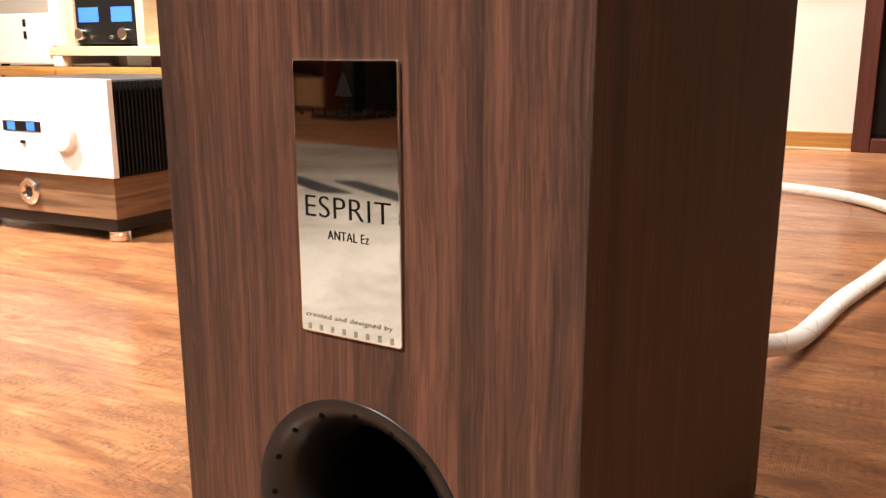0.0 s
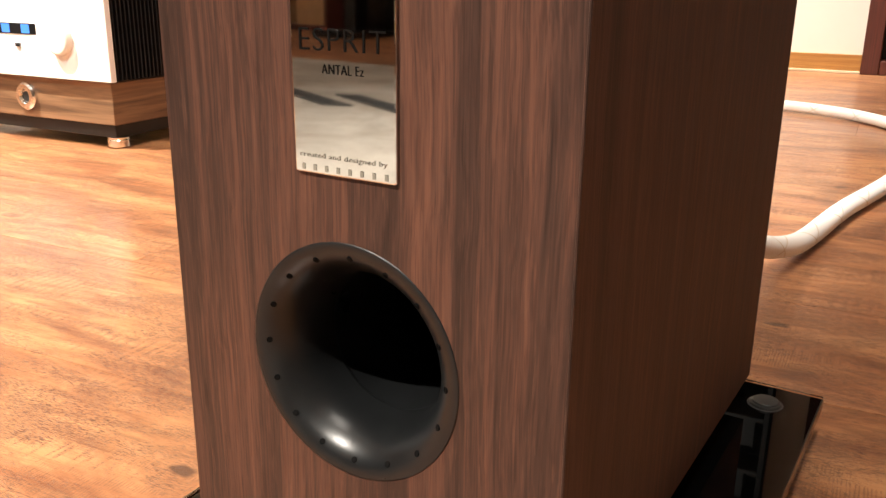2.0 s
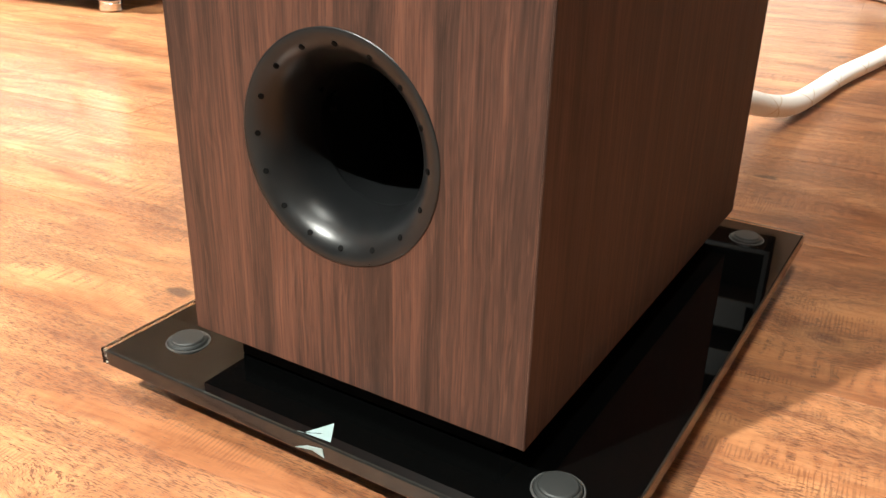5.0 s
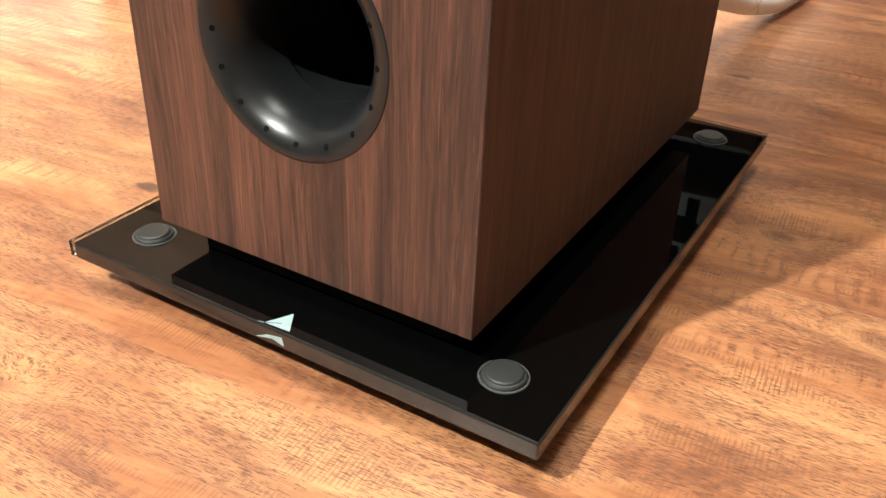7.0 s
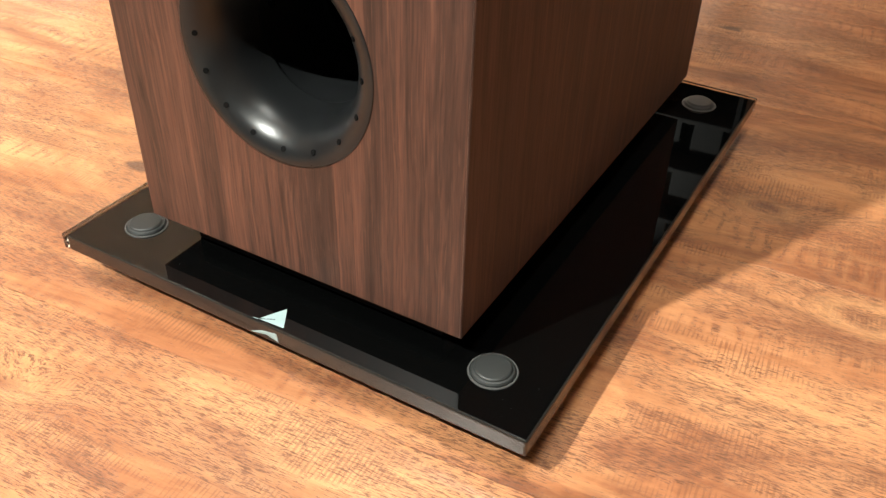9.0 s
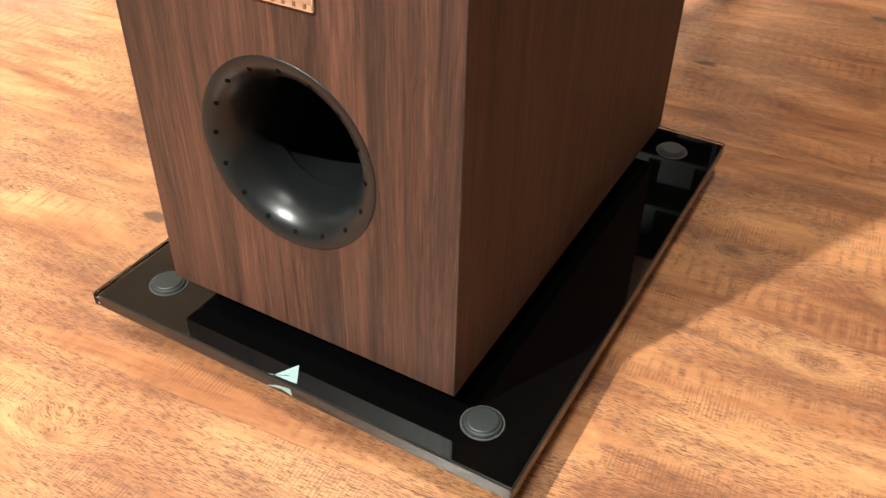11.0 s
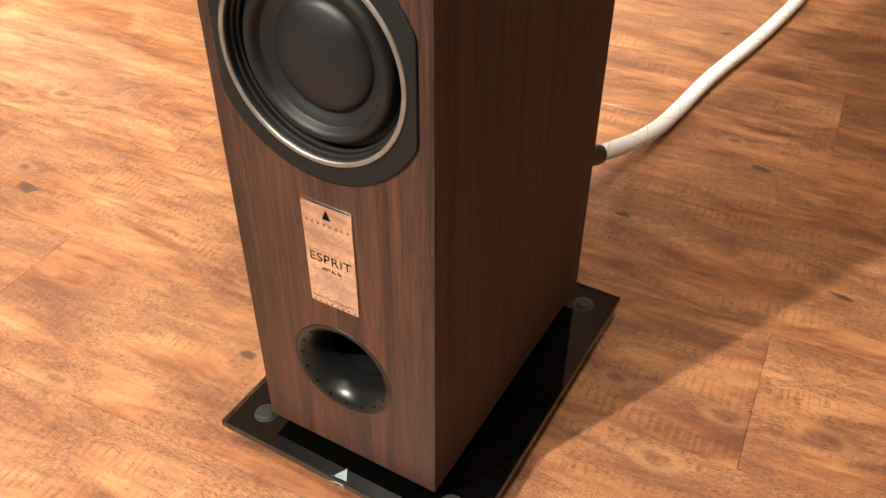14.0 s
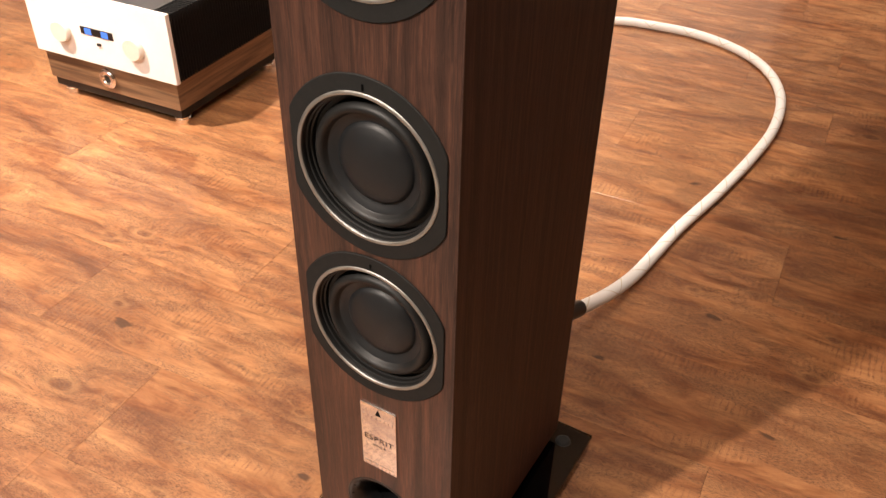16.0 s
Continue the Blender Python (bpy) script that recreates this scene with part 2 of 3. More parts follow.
def striped_wood(name, pale, dark, scale=(2.5, 2.5, 60)):
    k = Mat(name, rough=0.42)
    a = k.noise(k.coords(scale), 1.0, 5, 0.6, 0.9)
    b = k.noise(k.coords((scale[0] * 5, scale[1] * 5, scale[2] * 5)), 1.0, 3, 0.6)
    col = k.ramp(a, [(0.35, dark), (0.62, pale)])
    col = k.mix(0.4, col, k.ramp(b, [(0.35, (0.6, 0.55, 0.5)), (0.5, (1, 1, 1))]), "MULTIPLY")
    k.set("Base Color", col)
    k.bump(b, 0.15, 0.0004)
    return k.m


def mottled(name, colour, rough=0.5, metal=0.0, amount=0.12, scale=30.0, bump=0.0, spec=0.5, coat=0.0, spread=0.12):
    """A plain surface with slight wear in tone and gloss."""
    k = Mat(name, colour, rough, metal, spec, coat)
    n = k.noise(k.coords((1, 1, 1)), scale, 5, 0.6)
    lo, hi = tuple(c * (1 - amount) for c in colour), tuple(min(1, c * (1 + amount)) for c in colour)
    k.set("Base Color", k.ramp(n, [(0.3, lo), (0.7, hi)]))
    k.set("Roughness", k.ramp(n, [(0.3, max(0.01, rough * (1 - spread))), (0.7, min(1, rough * (1 + spread)))]))
    if bump:
        k.bump(k.noise(k.coords((1, 1, 1)), scale * 8, 3, 0.6), bump, 0.0006)
    return k.m


def braid():
    k = Mat("woven_white_sleeve", (0.78, 0.74, 0.66), 0.8)
    uv = k.node("ShaderNodeTexCoord").outputs["UV"]
    sep = k.node("ShaderNodeSeparateXYZ", {0: uv})
    u, v = sep.outputs[0], sep.outputs[1]

    def helix(turns, n):
        s = k.math("ADD", k.math("MULTIPLY", u, turns), k.math("MULTIPLY", v, n))
        return k.math("PINGPONG", s, 0.5)
    one, two = helix(8.0, 1.0), helix(-8.0, 1.0)
    trace = k.math("MINIMUM", one, two)
    col = k.ramp(trace, [(0.008, (0.74, 0.66, 0.54)), (0.022, (0.93, 0.92, 0.89))])
    fine1, fine2 = helix(170.0, 12.0), helix(-170.0, 12.0)
    weave = k.math("MULTIPLY", fine1, fine2)
    col = k.mix(0.12, col, k.ramp(weave, [(0.0, (0.72, 0.68, 0.62)), (0.08, (1, 1, 1))]), "MULTIPLY")
    k.set("Base Color", col)
    k.bump(weave, 0.3, 0.0006)
    return k.m


def rug_wool():
    k = Mat("cream_pile", (0.72, 0.66, 0.56), 0.95)
    a = k.noise(k.coords((3, 3, 3)), 1.2, 5, 0.65, 0.6)
    b = k.noise(k.coords((1, 1, 1)), 140.0, 3, 0.6)
    col = k.ramp(a, [(0.32, (0.23, 0.205, 0.17)), (0.6, (0.40, 0.375, 0.33))])
    col = k.mix(0.35, col, k.ramp(b, [(0.3, (0.7, 0.7, 0.7)), (0.55, (1, 1, 1))]), "MULTIPLY")
    k.set("Base Color", col)
    k.bump(b, 0.8, 0.004)
    return k.m


def clear_glass():
    k = Mat("clear_plate_glass", (0.90, 0.94, 0.92), 0.0)
    k.set("Transmission Weight", 1.0)
    k.set("IOR", 1.5)
    return k.m


def glowing(name, colour, strength):
    k = Mat(name, colour, 0.3)
    k.set("Emission Color", (*colour, 1))
    k.set("Emission Strength", strength)
    return k.m


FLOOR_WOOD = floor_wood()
VENEER = veneer("walnut_veneer_front")
VENEER_SIDE = veneer("walnut_veneer_side", True)
PORT_BLACK = mottled("satin_black_plastic", (0.0085, 0.0092, 0.0098), 0.31, amount=0.2, scale=40, bump=0.03, spec=0.40)
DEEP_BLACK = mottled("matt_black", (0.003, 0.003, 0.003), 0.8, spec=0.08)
# paler than the port so hole rims look lit; also the dust's grey
RIM_GREY = mottled("lit_rim_and_dust_grey", (0.13, 0.13, 0.125), 0.35)
PURPLE = mottled("dark_purple_card", (0.045, 0.012, 0.022), 0.5)
GREY_BOX = mottled("grey_card", (0.019, 0.019, 0.0185), 0.8, spec=0.1)
BEZEL_GREY = mottled("matt_charcoal_plastic", (0.0095, 0.0096, 0.0090), 0.72, scale=60, bump=0.05, spec=0.35)
RUBBER = mottled("black_rubber", (0.0065, 0.0066, 0.0064), 0.55, scale=50)
CONE = mottled("coated_black_cone", (0.008, 0.009, 0.0102), 0.50, scale=40, bump=0.05)
BRUSHED = mottled("brushed_silver", (0.44, 0.44, 0.42), 0.50, 1.0, 0.08, 80)
CHROME = mottled("polished_chrome", (0.85, 0.84, 0.82), 0.12, 1.0, 0.05, 30)
MIRROR = mottled("mirror_polished_plate", (0.90, 0.89, 0.87), 0.03, 1.0, 0.02, 40)
INK = mottled("dark_ink", (0.006, 0.005, 0.0045), 0.6, spec=0.05)
INK_GREY = mottled("grey_etched_metal", (0.46, 0.44, 0.41), 0.06, 1.0)
WHITE_INK = mottled("pale_print", (0.27, 0.36, 0.365), 0.5)
GLASS_EDGE = mottled("polished_glass_edge", (0.009, 0.0098, 0.0096), 0.13, spec=0.6)
GLASS = clear_glass()
GLASS_BLACK = mottled("black_backed_glass", (0.0012, 0.0013, 0.0013), 0.02, amount=0.1, spec=0.5, spread=0.3, scale=12)
BOARD_BLACK = mottled("matt_black_board", (0.013, 0.013, 0.0128), 0.85, spec=0.1)
BOARD_GREY = mottled("matt_grey_board", (0.024, 0.0235, 0.0225), 0.85, spec=0.1)
CAP_GREY = mottled("dark_grey_cap", (0.019, 0.0205, 0.020), 0.5, spec=0.4)
WASHER_GREY = mottled("grey_washer", (0.05, 0.05, 0.049), 0.45)
SILVER_WHITE = mottled("satin_white_aluminium", (0.90, 0.88, 0.85), 0.38, amount=0.03, scale=20, bump=0.02)
HEATSINK = mottled("black_anodised_fins", (0.004, 0.004, 0.0044), 0.55, spec=0.25)
KNOB_CREAM = mottled("satin_cream_aluminium", (0.74, 0.69, 0.61), 0.42, amount=0.04, scale=30)
LID_GREY = mottled("dark_grey_lid", (0.07, 0.07, 0.072), 0.45)
BASE_WOOD = striped_wood("straight_grained_walnut", (0.27, 0.155, 0.082), (0.105, 0.056, 0.030))
SHELF_WOOD = striped_wood("pale_maple", (0.80, 0.67, 0.47), (0.70, 0.56, 0.37))
HONEY_WOOD = striped_wood("honey_wood", (0.52, 0.27, 0.075), (0.40, 0.19, 0.05))
RED_WOOD = striped_wood("dark_red_wood", (0.115, 0.030, 0.020), (0.070, 0.018, 0.013), (60, 60, 2.5))
WALL = mottled("off_white_wall_paint", (0.84, 0.81, 0.75), 0.85, amount=0.03, scale=3, bump=0.05)
CEILING = mottled("white_ceiling_paint", (0.80, 0.78, 0.74), 0.9, amount=0.03, scale=2)
SLEEVE = braid()
RUG = rug_wool()
RUG_DARK = mottled("charcoal_pile", (0.012, 0.013, 0.015), 0.95, amount=0.3, scale=60, bump=0.6)
BLUE_GLOW = glowing("blue_lit_meter", (0.05, 0.20, 0.80), 0.65)
CURTAIN = mottled("grey_curtain_cloth", (0.10, 0.105, 0.11), 0.9, amount=0.25, scale=12)
CARD = mottled("brown_card", (0.42, 0.26, 0.13), 0.8, amount=0.1, scale=20)


# ---- mesh helpers ----
def thing(name, label, category, group="", kind="", at=None):
    ob = tagged(new(name), label, category, group, kind)
    if at is not None:
        ob.matrix_world = at
    return ob


def mesh_of(name, bm, *mats, smooth=0.35):
    bmesh.ops.recalc_face_normals(bm, faces=bm.faces)
    me = bpy.data.meshes.new(name)
    for e in bm.edges:
        if len(e.link_faces) == 2 and e.calc_face_angle(0) > smooth:
            e.smooth = False
    for f in bm.faces:
        f.smooth = True
    bm.to_mesh(me)
    bm.free()
    for m in mats:
        me.materials.append(m)
    return me


def part(name, bm, material, parent, label="", at=None, smooth=0.35):
    mats = material if isinstance(material, (list, tuple)) else [material]
    me = bm if isinstance(bm, bpy.types.Mesh) else mesh_of(name, bm, *mats, smooth=smooth)
    ob = new(name, me)
    ob.parent = parent
    if at is not None:
        ob.matrix_local = at
    return tagged(ob, label)


def box(x0, x1, y0, y1, z0, z1, bevel=0.0, segments=2, bm=None):
    own = bmesh.new()
    bmesh.ops.create_cube(own, size=1)
    for v in own.verts:
        v.co = Vector(((x0 + x1) / 2 + v.co.x * (x1 - x0), (y0 + y1) / 2 + v.co.y * (y1 - y0), (z0 + z1) / 2 + v.co.z * (z1 - z0)))
    if bevel:
        bmesh.ops.bevel(own, geom=own.edges[:], offset=bevel, segments=segments, profile=0.5, affect="EDGES")
    if bm is None:
        return own
    join(bm, own)
    return bm


def join(bm, other):
    me = bpy.data.meshes.new("joined")
    other.to_mesh(me)
    other.free()
    bm.from_mesh(me)
    bpy.data.meshes.remove(me)


def lathe(profile, n=64, axis="y", centre=(0, 0, 0), close=False):
    """Turn a profile of (radius, depth) about an axis through centre."""
    bm = bmesh.new()
    rings = []
    for r, d in profile:
        ring = []
        for i in range(n if r > 1e-6 else 1):
            a = 2 * math.pi * i / n
            p = (r * math.cos(a), d, r * math.sin(a)) if axis == "y" else (r * math.cos(a), r * math.sin(a), d)
            ring.append(bm.verts.new(Vector(p) + Vector(centre)))
        rings.append(ring)
    pairs = list(zip(rings, rings[1:])) + ([(rings[-1], rings[0])] if close else [])
    for a, b in pairs:
        for i in range(n):
            j = (i + 1) % n
            if len(a) == 1 and len(b) == 1:
                continue
            if len(a) == 1:
                bm.faces.new((a[0], b[i], b[j]))
            elif len(b) == 1:
                bm.faces.new((a[i], a[j], b[0]))
            else:
                bm.faces.new((a[i], a[j], b[j], b[i]))
    return bm


def smooth_curve(points, steps=8):
    """A Catmull-Rom curve through points."""
    pts = [Vector(p) for p in points]
    pts = [2 * pts[0] - pts[1], *pts, 2 * pts[-1] - pts[-2]]
    out = []
    for p0, p1, p2, p3 in zip(pts, pts[1:], pts[2:], pts[3:]):
        for i in range(steps):
            t = i / steps
            out.append(0.5 * (2 * p1 + (p2 - p0) * t + (2 * p0 - 5 * p1 + 4 * p2 - p3) * t * t + (3 * p1 - p0 - 3 * p2 + p3) * t ** 3))
    return out + [pts[-2]]


def tube(points, radius, n=20):
    bm = bmesh.new()
    layer = bm.loops.layers.uv.new("UVMap")
    rings, along, d = [], [], 0.0
    for i, p in enumerate(points):
        t = (points[min(i + 1, len(points) - 1)] - points[max(i - 1, 0)]).normalized()
        a = t.cross(Vector((0, 0, 1))).normalized()
        b = a.cross(t)
        d += (p - points[i - 1]).length if i else 0
        along.append(d)
        rings.append([bm.verts.new(p + radius * (math.cos(2 * math.pi * j / n) * a + math.sin(2 * math.pi * j / n) * b)) for j in range(n)])
    for i in range(len(rings) - 1):
        for j in range(n):
            q = (j + 1) % n
            f = bm.faces.new((rings[i][j], rings[i][q], rings[i + 1][q], rings[i + 1][j]))
            for loop, uv in zip(f.loops, ((along[i], j / n), (along[i], (j + 1) / n), (along[i + 1], (j + 1) / n), (along[i + 1], j / n))):
                loop[layer].uv = uv
    for ring in (rings[0], rings[-1]):
        bm.faces.new(ring)
    return bm


def flat_shape(points, y0, y1, axis="y"):
    """An outline in x and z (or x and y) given a thickness."""
    bm = bmesh.new()
    make = (lambda p, d: (p[0], d, p[1])) if axis == "y" else (lambda p, d: (p[0], p[1], d))
    a = [bm.verts.new(make(p, y0)) for p in points]
    b = [bm.verts.new(make(p, y1)) for p in points]
    bm.faces.new(a)
    bm.faces.new(b)
    for i in range(len(points)):
        j = (i + 1) % len(points)
        bm.faces.new((a[i], a[j], b[j], b[i]))
    return bm


def lettering(text, width, cap, centre_x, base_z, y, depth=0.0002, thin=-0.014):
    """Flat letters in the plane y, fitted to a width and a height of capitals."""
    cu = bpy.data.curves.new("lettering", "FONT")
    cu.body, cu.size, cu.extrude, cu.offset, cu.space_character = text, 1.0, 0.0, thin, 1.08
    ob = bpy.data.objects.new("lettering", cu)
    scene.collection.objects.link(ob)
    me = bpy.data.meshes.new_from_object(ob.evaluated_get(bpy.context.evaluated_depsgraph_get()))
    bpy.data.objects.remove(ob)
    bm = bmesh.new()
    bm.from_mesh(me)
    bpy.data.meshes.remove(me)
    xs, zs = [v.co.x for v in bm.verts], [v.co.y for v in bm.verts]
    sx, sz = width / (max(xs) - min(xs)), cap / max(zs)
    for v in bm.verts:
        v.co = Vector((centre_x - width / 2 + (v.co.x - min(xs)) * sx, y, base_z + v.co.y * sz))
    made = bmesh.ops.extrude_face_region(bm, geom=bm.faces[:])
    for g in made["geom"]:
        if isinstance(g, bmesh.types.BMVert):
            g.co.y += depth
    return bm


# ---- the room ----
U0, U1, V0, V1, HIGH = -4.4, 3.2, -3.9, 3.2, 2.46


def structure(name, bm, material, label, category, at=ROOM):
    ob = new(name, mesh_of(name, bm, material))
    ob.matrix_world = at
    return tagged(ob, label, category, kind="structure")


floor = structure("floor", box(U0 - 0.1, U1 + 0.1, V0 - 0.1, V1 + 0.1, -0.10, -0.0035), DEEP_BLACK, "orange-brown knotty wood-look plank floor with satin sheen", "floor")
structure("ceiling", box(U0 - 0.1, U1 + 0.1, V0 - 0.1, V1 + 0.1, HIGH, HIGH + 0.1), CEILING, "plain white painted ceiling", "ceiling")
structure("wall_west", box(U0 - 0.12, U0, V0, V1, 0, HIGH), WALL, "plain cream painted wall", "wall")
structure("wall_east", box(U1, U1 + 0.12, V0, V1, 0, HIGH), WALL, "plain cream painted wall", "wall")
structure("wall_south", box(U0 - 0.12, U1 + 0.12, V0 - 0.12, V0, 0, HIGH), WALL, "plain cream painted wall", "wall")
back = box(U0 - 0.12, 0.155, V1, V1 + 0.12, 0, HIGH)
box(1.05, U1 + 0.12, V1, V1 + 0.12, 0, HIGH, bm=back)
box(0.155, 1.05, V1, V1 + 0.12, 2.05, HIGH, bm=back)
structure("wall_north", back, WALL, "cream painted wall with a dark doorway", "wall")
structure("baseboard", box(U0, 0.098, V1 - 0.012, V1, 0.009, 0.066, 0.002), HONEY_WOOD, "honey-coloured wooden skirting board", "baseboard")
structure("trim", box(U0, 0.098, V1 - 0.020, V1, 0.0, 0.009, 0.002), SHELF_WOOD, "pale wooden bead below the skirting board", "trim")
door = thing("door_1", "closed black door in a dark red wooden frame", "door", kind="structure", at=ROOM)
frame_bm = box(0.098, 0.158, V1 - 0.03, V1 + 0.12, 0, 2.10, 0.004)
part("jamb", frame_bm, RED_WOOD, door)
part("jamb", box(1.045, 1.105, V1 - 0.03, V1 + 0.12, 0, 2.10, 0.004), RED_WOOD, door)
part("head", box(0.158, 1.045, V1 - 0.03, V1 + 0.12, 2.04, 2.10, 0.004), RED_WOOD, door)
part("threshold", box(0.158, 1.045, V1 - 0.028, V1 + 0.12, 0, 0.05, 0.004), RED_WOOD, door)
part("panel", box(0.158, 1.045, V1 + 0.06, V1 + 0.10, 0.05, 2.04, 0.002), PORT_BLACK, door)

# round trims added in the ceiling at the unseen lamps
for place, aim, watts, beam, wide in LAMPS:
    lamp = thing("unseen_ceiling_light", "small round ceiling spotlight out of view, place assumed" if wide < 0.5 else "large round ceiling light out of view, added as soft fill", "ceiling light", "ceiling spots", at=Matrix.Translation((place[0], place[1], HIGH)))
    part("trim_ring", lathe([(wide / 2 + 0.030, 0.0), (wide / 2 + 0.030, -0.006), (wide / 2 + 0.013, -0.010), (wide / 2 + 0.011, -0.002), (wide / 2 + 0.011, 0.0)], 32, "z"), SILVER_WHITE, lamp)

# ---- the loudspeaker ----
HALF, DEPTH, BASE, TOP = 0.100, 0.345, 0.0472, 1.075
PORT_Z, PORT_R = 0.166, 0.0535
DRIVERS = (0.480, 0.680, 0.924)
speaker = thing("floorstanding_speaker", "dark walnut floorstanding loudspeaker with black cones on a black glass base", "loudspeaker")


def front_panel():
    """The front with round openings: bands of the panel, each cut by one circle."""
    bm = bmesh.new()
    holes = [(PORT_Z, 0.052)] + [(z, 0.079) for z in DRIVERS]
    bands = [(BASE, 0.24, holes[0]), (0.24, 0.38, None), (0.38, 0.58, holes[1]), (0.58, 0.80, holes[2]), (0.80, TOP, holes[3])]
    for z0, z1, hole in bands:
        if hole is None:
            bm.faces.new([bm.verts.new((x, 0, z)) for x, z in ((-HALF, z0), (HALF, z0), (HALF, z1), (-HALF, z1))])
            continue
        zc, r = hole
        corners = [math.atan2(z - zc, x) % (2 * math.pi) for x in (-HALF, HALF) for z in (z0, z1)]
        angles = sorted(set([2 * math.pi * i / 72 for i in range(72)] + corners))
        outer, inner, deep = [], [], []
        for a in angles:
            c, s = math.cos(a), math.sin(a)
            k = min(HALF / abs(c) if abs(c) > 1e-9 else 9, (z1 - zc) / s if s > 1e-9 else 9, (z0 - zc) / s if s < -1e-9 else 9)
            outer.append(bm.verts.new((k * c, 0, zc + k * s)))
            inner.append(bm.verts.new((r * c, 0, zc + r * s)))
            deep.append(bm.verts.new((r * c, 0.018, zc + r * s)))
        n = len(angles)
        for i in range(n):
            j = (i + 1) % n
            bm.faces.new((outer[i], outer[j], inner[j], inner[i]))
            bm.faces.new((inner[i], inner[j], deep[j], deep[i]))
    bmesh.ops.remove_doubles(bm, verts=bm.verts, dist=1e-5)
    return bm


def cabinet_shell():
    """Sides, back, top and floor of the box, open at the front."""
    bm = bmesh.new()
    ring = [(-HALF, 0.0), (-HALF, DEPTH), (HALF, DEPTH), (HALF, 0.0)]
    low = [bm.verts.new((x, y, BASE)) for x, y in ring]
    high = [bm.verts.new((x, y, TOP)) for x, y in ring]
    for i in range(3):
        bm.faces.new((low[i], low[i + 1], high[i + 1], high[i]))
    bm.faces.new(low)
    bm.faces.new(high)
    return bm


part("front_panel", front_panel(), VENEER, speaker, "reddish walnut veneer with upright grain")
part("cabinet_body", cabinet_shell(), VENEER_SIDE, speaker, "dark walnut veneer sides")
part("edge_band", box(HALF - 0.0009, HALF + 0.0003, -0.0003, 0.0009, BASE, TOP, 0.0003, 1), VENEER, speaker)
part("plinth", box(-HALF + 0.018, HALF - 0.018, 0.014, DEPTH - 0.020, 0.0288, BASE, 0.001), DEEP_BLACK, speaker, "recessed black plinth")

# glass base with its feet
PLATE = (-0.1528, 0.1492, -0.0258, 0.3770)
plate_bm = box(PLATE[0] + 0.0046, PLATE[1], PLATE[2], PLATE[3] - 0.0046, 0.0185, 0.0288, 0.0012, 2)
plate_bm.normal_update()
for f in plate_bm.faces:
    f.material_index = 0 if abs(f.normal.z) > 0.95 else 1
plate = part("glass_base", plate_bm, [GLASS_BLACK, GLASS_EDGE], speaker, "glossy black-backed glass base plate with polished edges", smooth=0.2)
# the unpainted border of the glass, left clear at one side and at the back
for x0, x1, y0, y1 in ((PLATE[0], PLATE[0] + 0.0044, PLATE[2], PLATE[3]), (PLATE[0] + 0.0046, PLATE[1], PLATE[3] - 0.0044, PLATE[3])):
    border = part("clear_border", box(x0, x1, y0, y1, 0.0185, 0.0288, 0.0008, 1), GLASS, plate, "clear polished glass border", smooth=0.2)
    border.visible_shadow = False
cap_me = mesh_of("cap", lathe([(0.0, 0.0036), (0.0086, 0.0034), (0.0093, 0.0029), (0.0096, 0.0022), (0.0106, 0.0019), (0.0112, 0.0010), (0.0113, 0.0)], 40, "z"), CAP_GREY)
washer_me = mesh_of("washer", lathe([(0.0116, 0.0005), (0.0124, 0.0005), (0.0126, 0.0)], 40, "z"), WASHER_GREY)
foot_me = mesh_of("foot", lathe([(0.0, -0.0185), (0.006, -0.0185), (0.009, -0.014), (0.010, -0.006), (0.010, 0.0)], 28, "z"), DEEP_BLACK)
for x, y in ((-0.1165, 0.006), (0.1152, 0.006), (-0.1165, 0.341), (0.1142, 0.341)):
    cap = part("foot_cap", cap_me, None, speaker, "round dark grey foot cap", Matrix.Translation((x, y, 0.0288)))
    part("washer", washer_me, None, cap)
    part("foot", foot_me, None, speaker, at=Matrix.Translation((x, y, 0.0185)))
part("logo", flat_shape([(0.0015, -0.0098), (0.0095, -0.0228), (-0.0062, -0.0238)], 0.02870, 0.02885, "z"), WHITE_INK, plate, "pale triangular mark")
part("logo_stroke", flat_shape([(-0.0096, -0.0242), (-0.0096, -0.0246), (-0.0060, -0.0240), (-0.0061, -0.0236)], 0.02870, 0.02885, "z"), WHITE_INK, plate)
part("logo_slit", flat_shape([(-0.0062, -0.0236), (-0.0060, -0.0240), (0.0017, -0.0200), (0.0015, -0.0196)], 0.02872, 0.02890, "z"), INK, plate)
# the logo's refraction through the front edge, painted on as a pale shape
part("logo_refraction", flat_shape([(-0.0105, 0.0200), (-0.0030, 0.0238), (0.0068, 0.0258), (0.0078, 0.0208), (0.0005, 0.0226)], PLATE[2] - 0.0003, PLATE[2] + 0.0003), WHITE_INK, plate, "refracted image of the triangular mark, painted on the glass edge")

# reflex port
port = part("reflex_port", lathe([(0.0540, 0.001), (0.0539, -0.0003), (0.0533, -0.0005), (0.0505, -0.0001), (0.0470, 0.0012), (0.0437, 0.0040), (0.0406, 0.0080), (0.0380, 0.0128), (0.0362, 0.0185), (0.0351, 0.0250), (0.0347, 0.0315), (0.0346, 0.0330), (0.0348, 0.0333)], 96, "y", (0, 0, PORT_Z)), PORT_BLACK, speaker, "satin black flared port ring", smooth=1.2)
part("throat", lathe([(0.0348, 0.0333), (0.0354, 0.0338), (0.0356, 0.0350), (0.0356, 0.085)], 64, "y", (0, 0, PORT_Z)), PORT_BLACK, port)
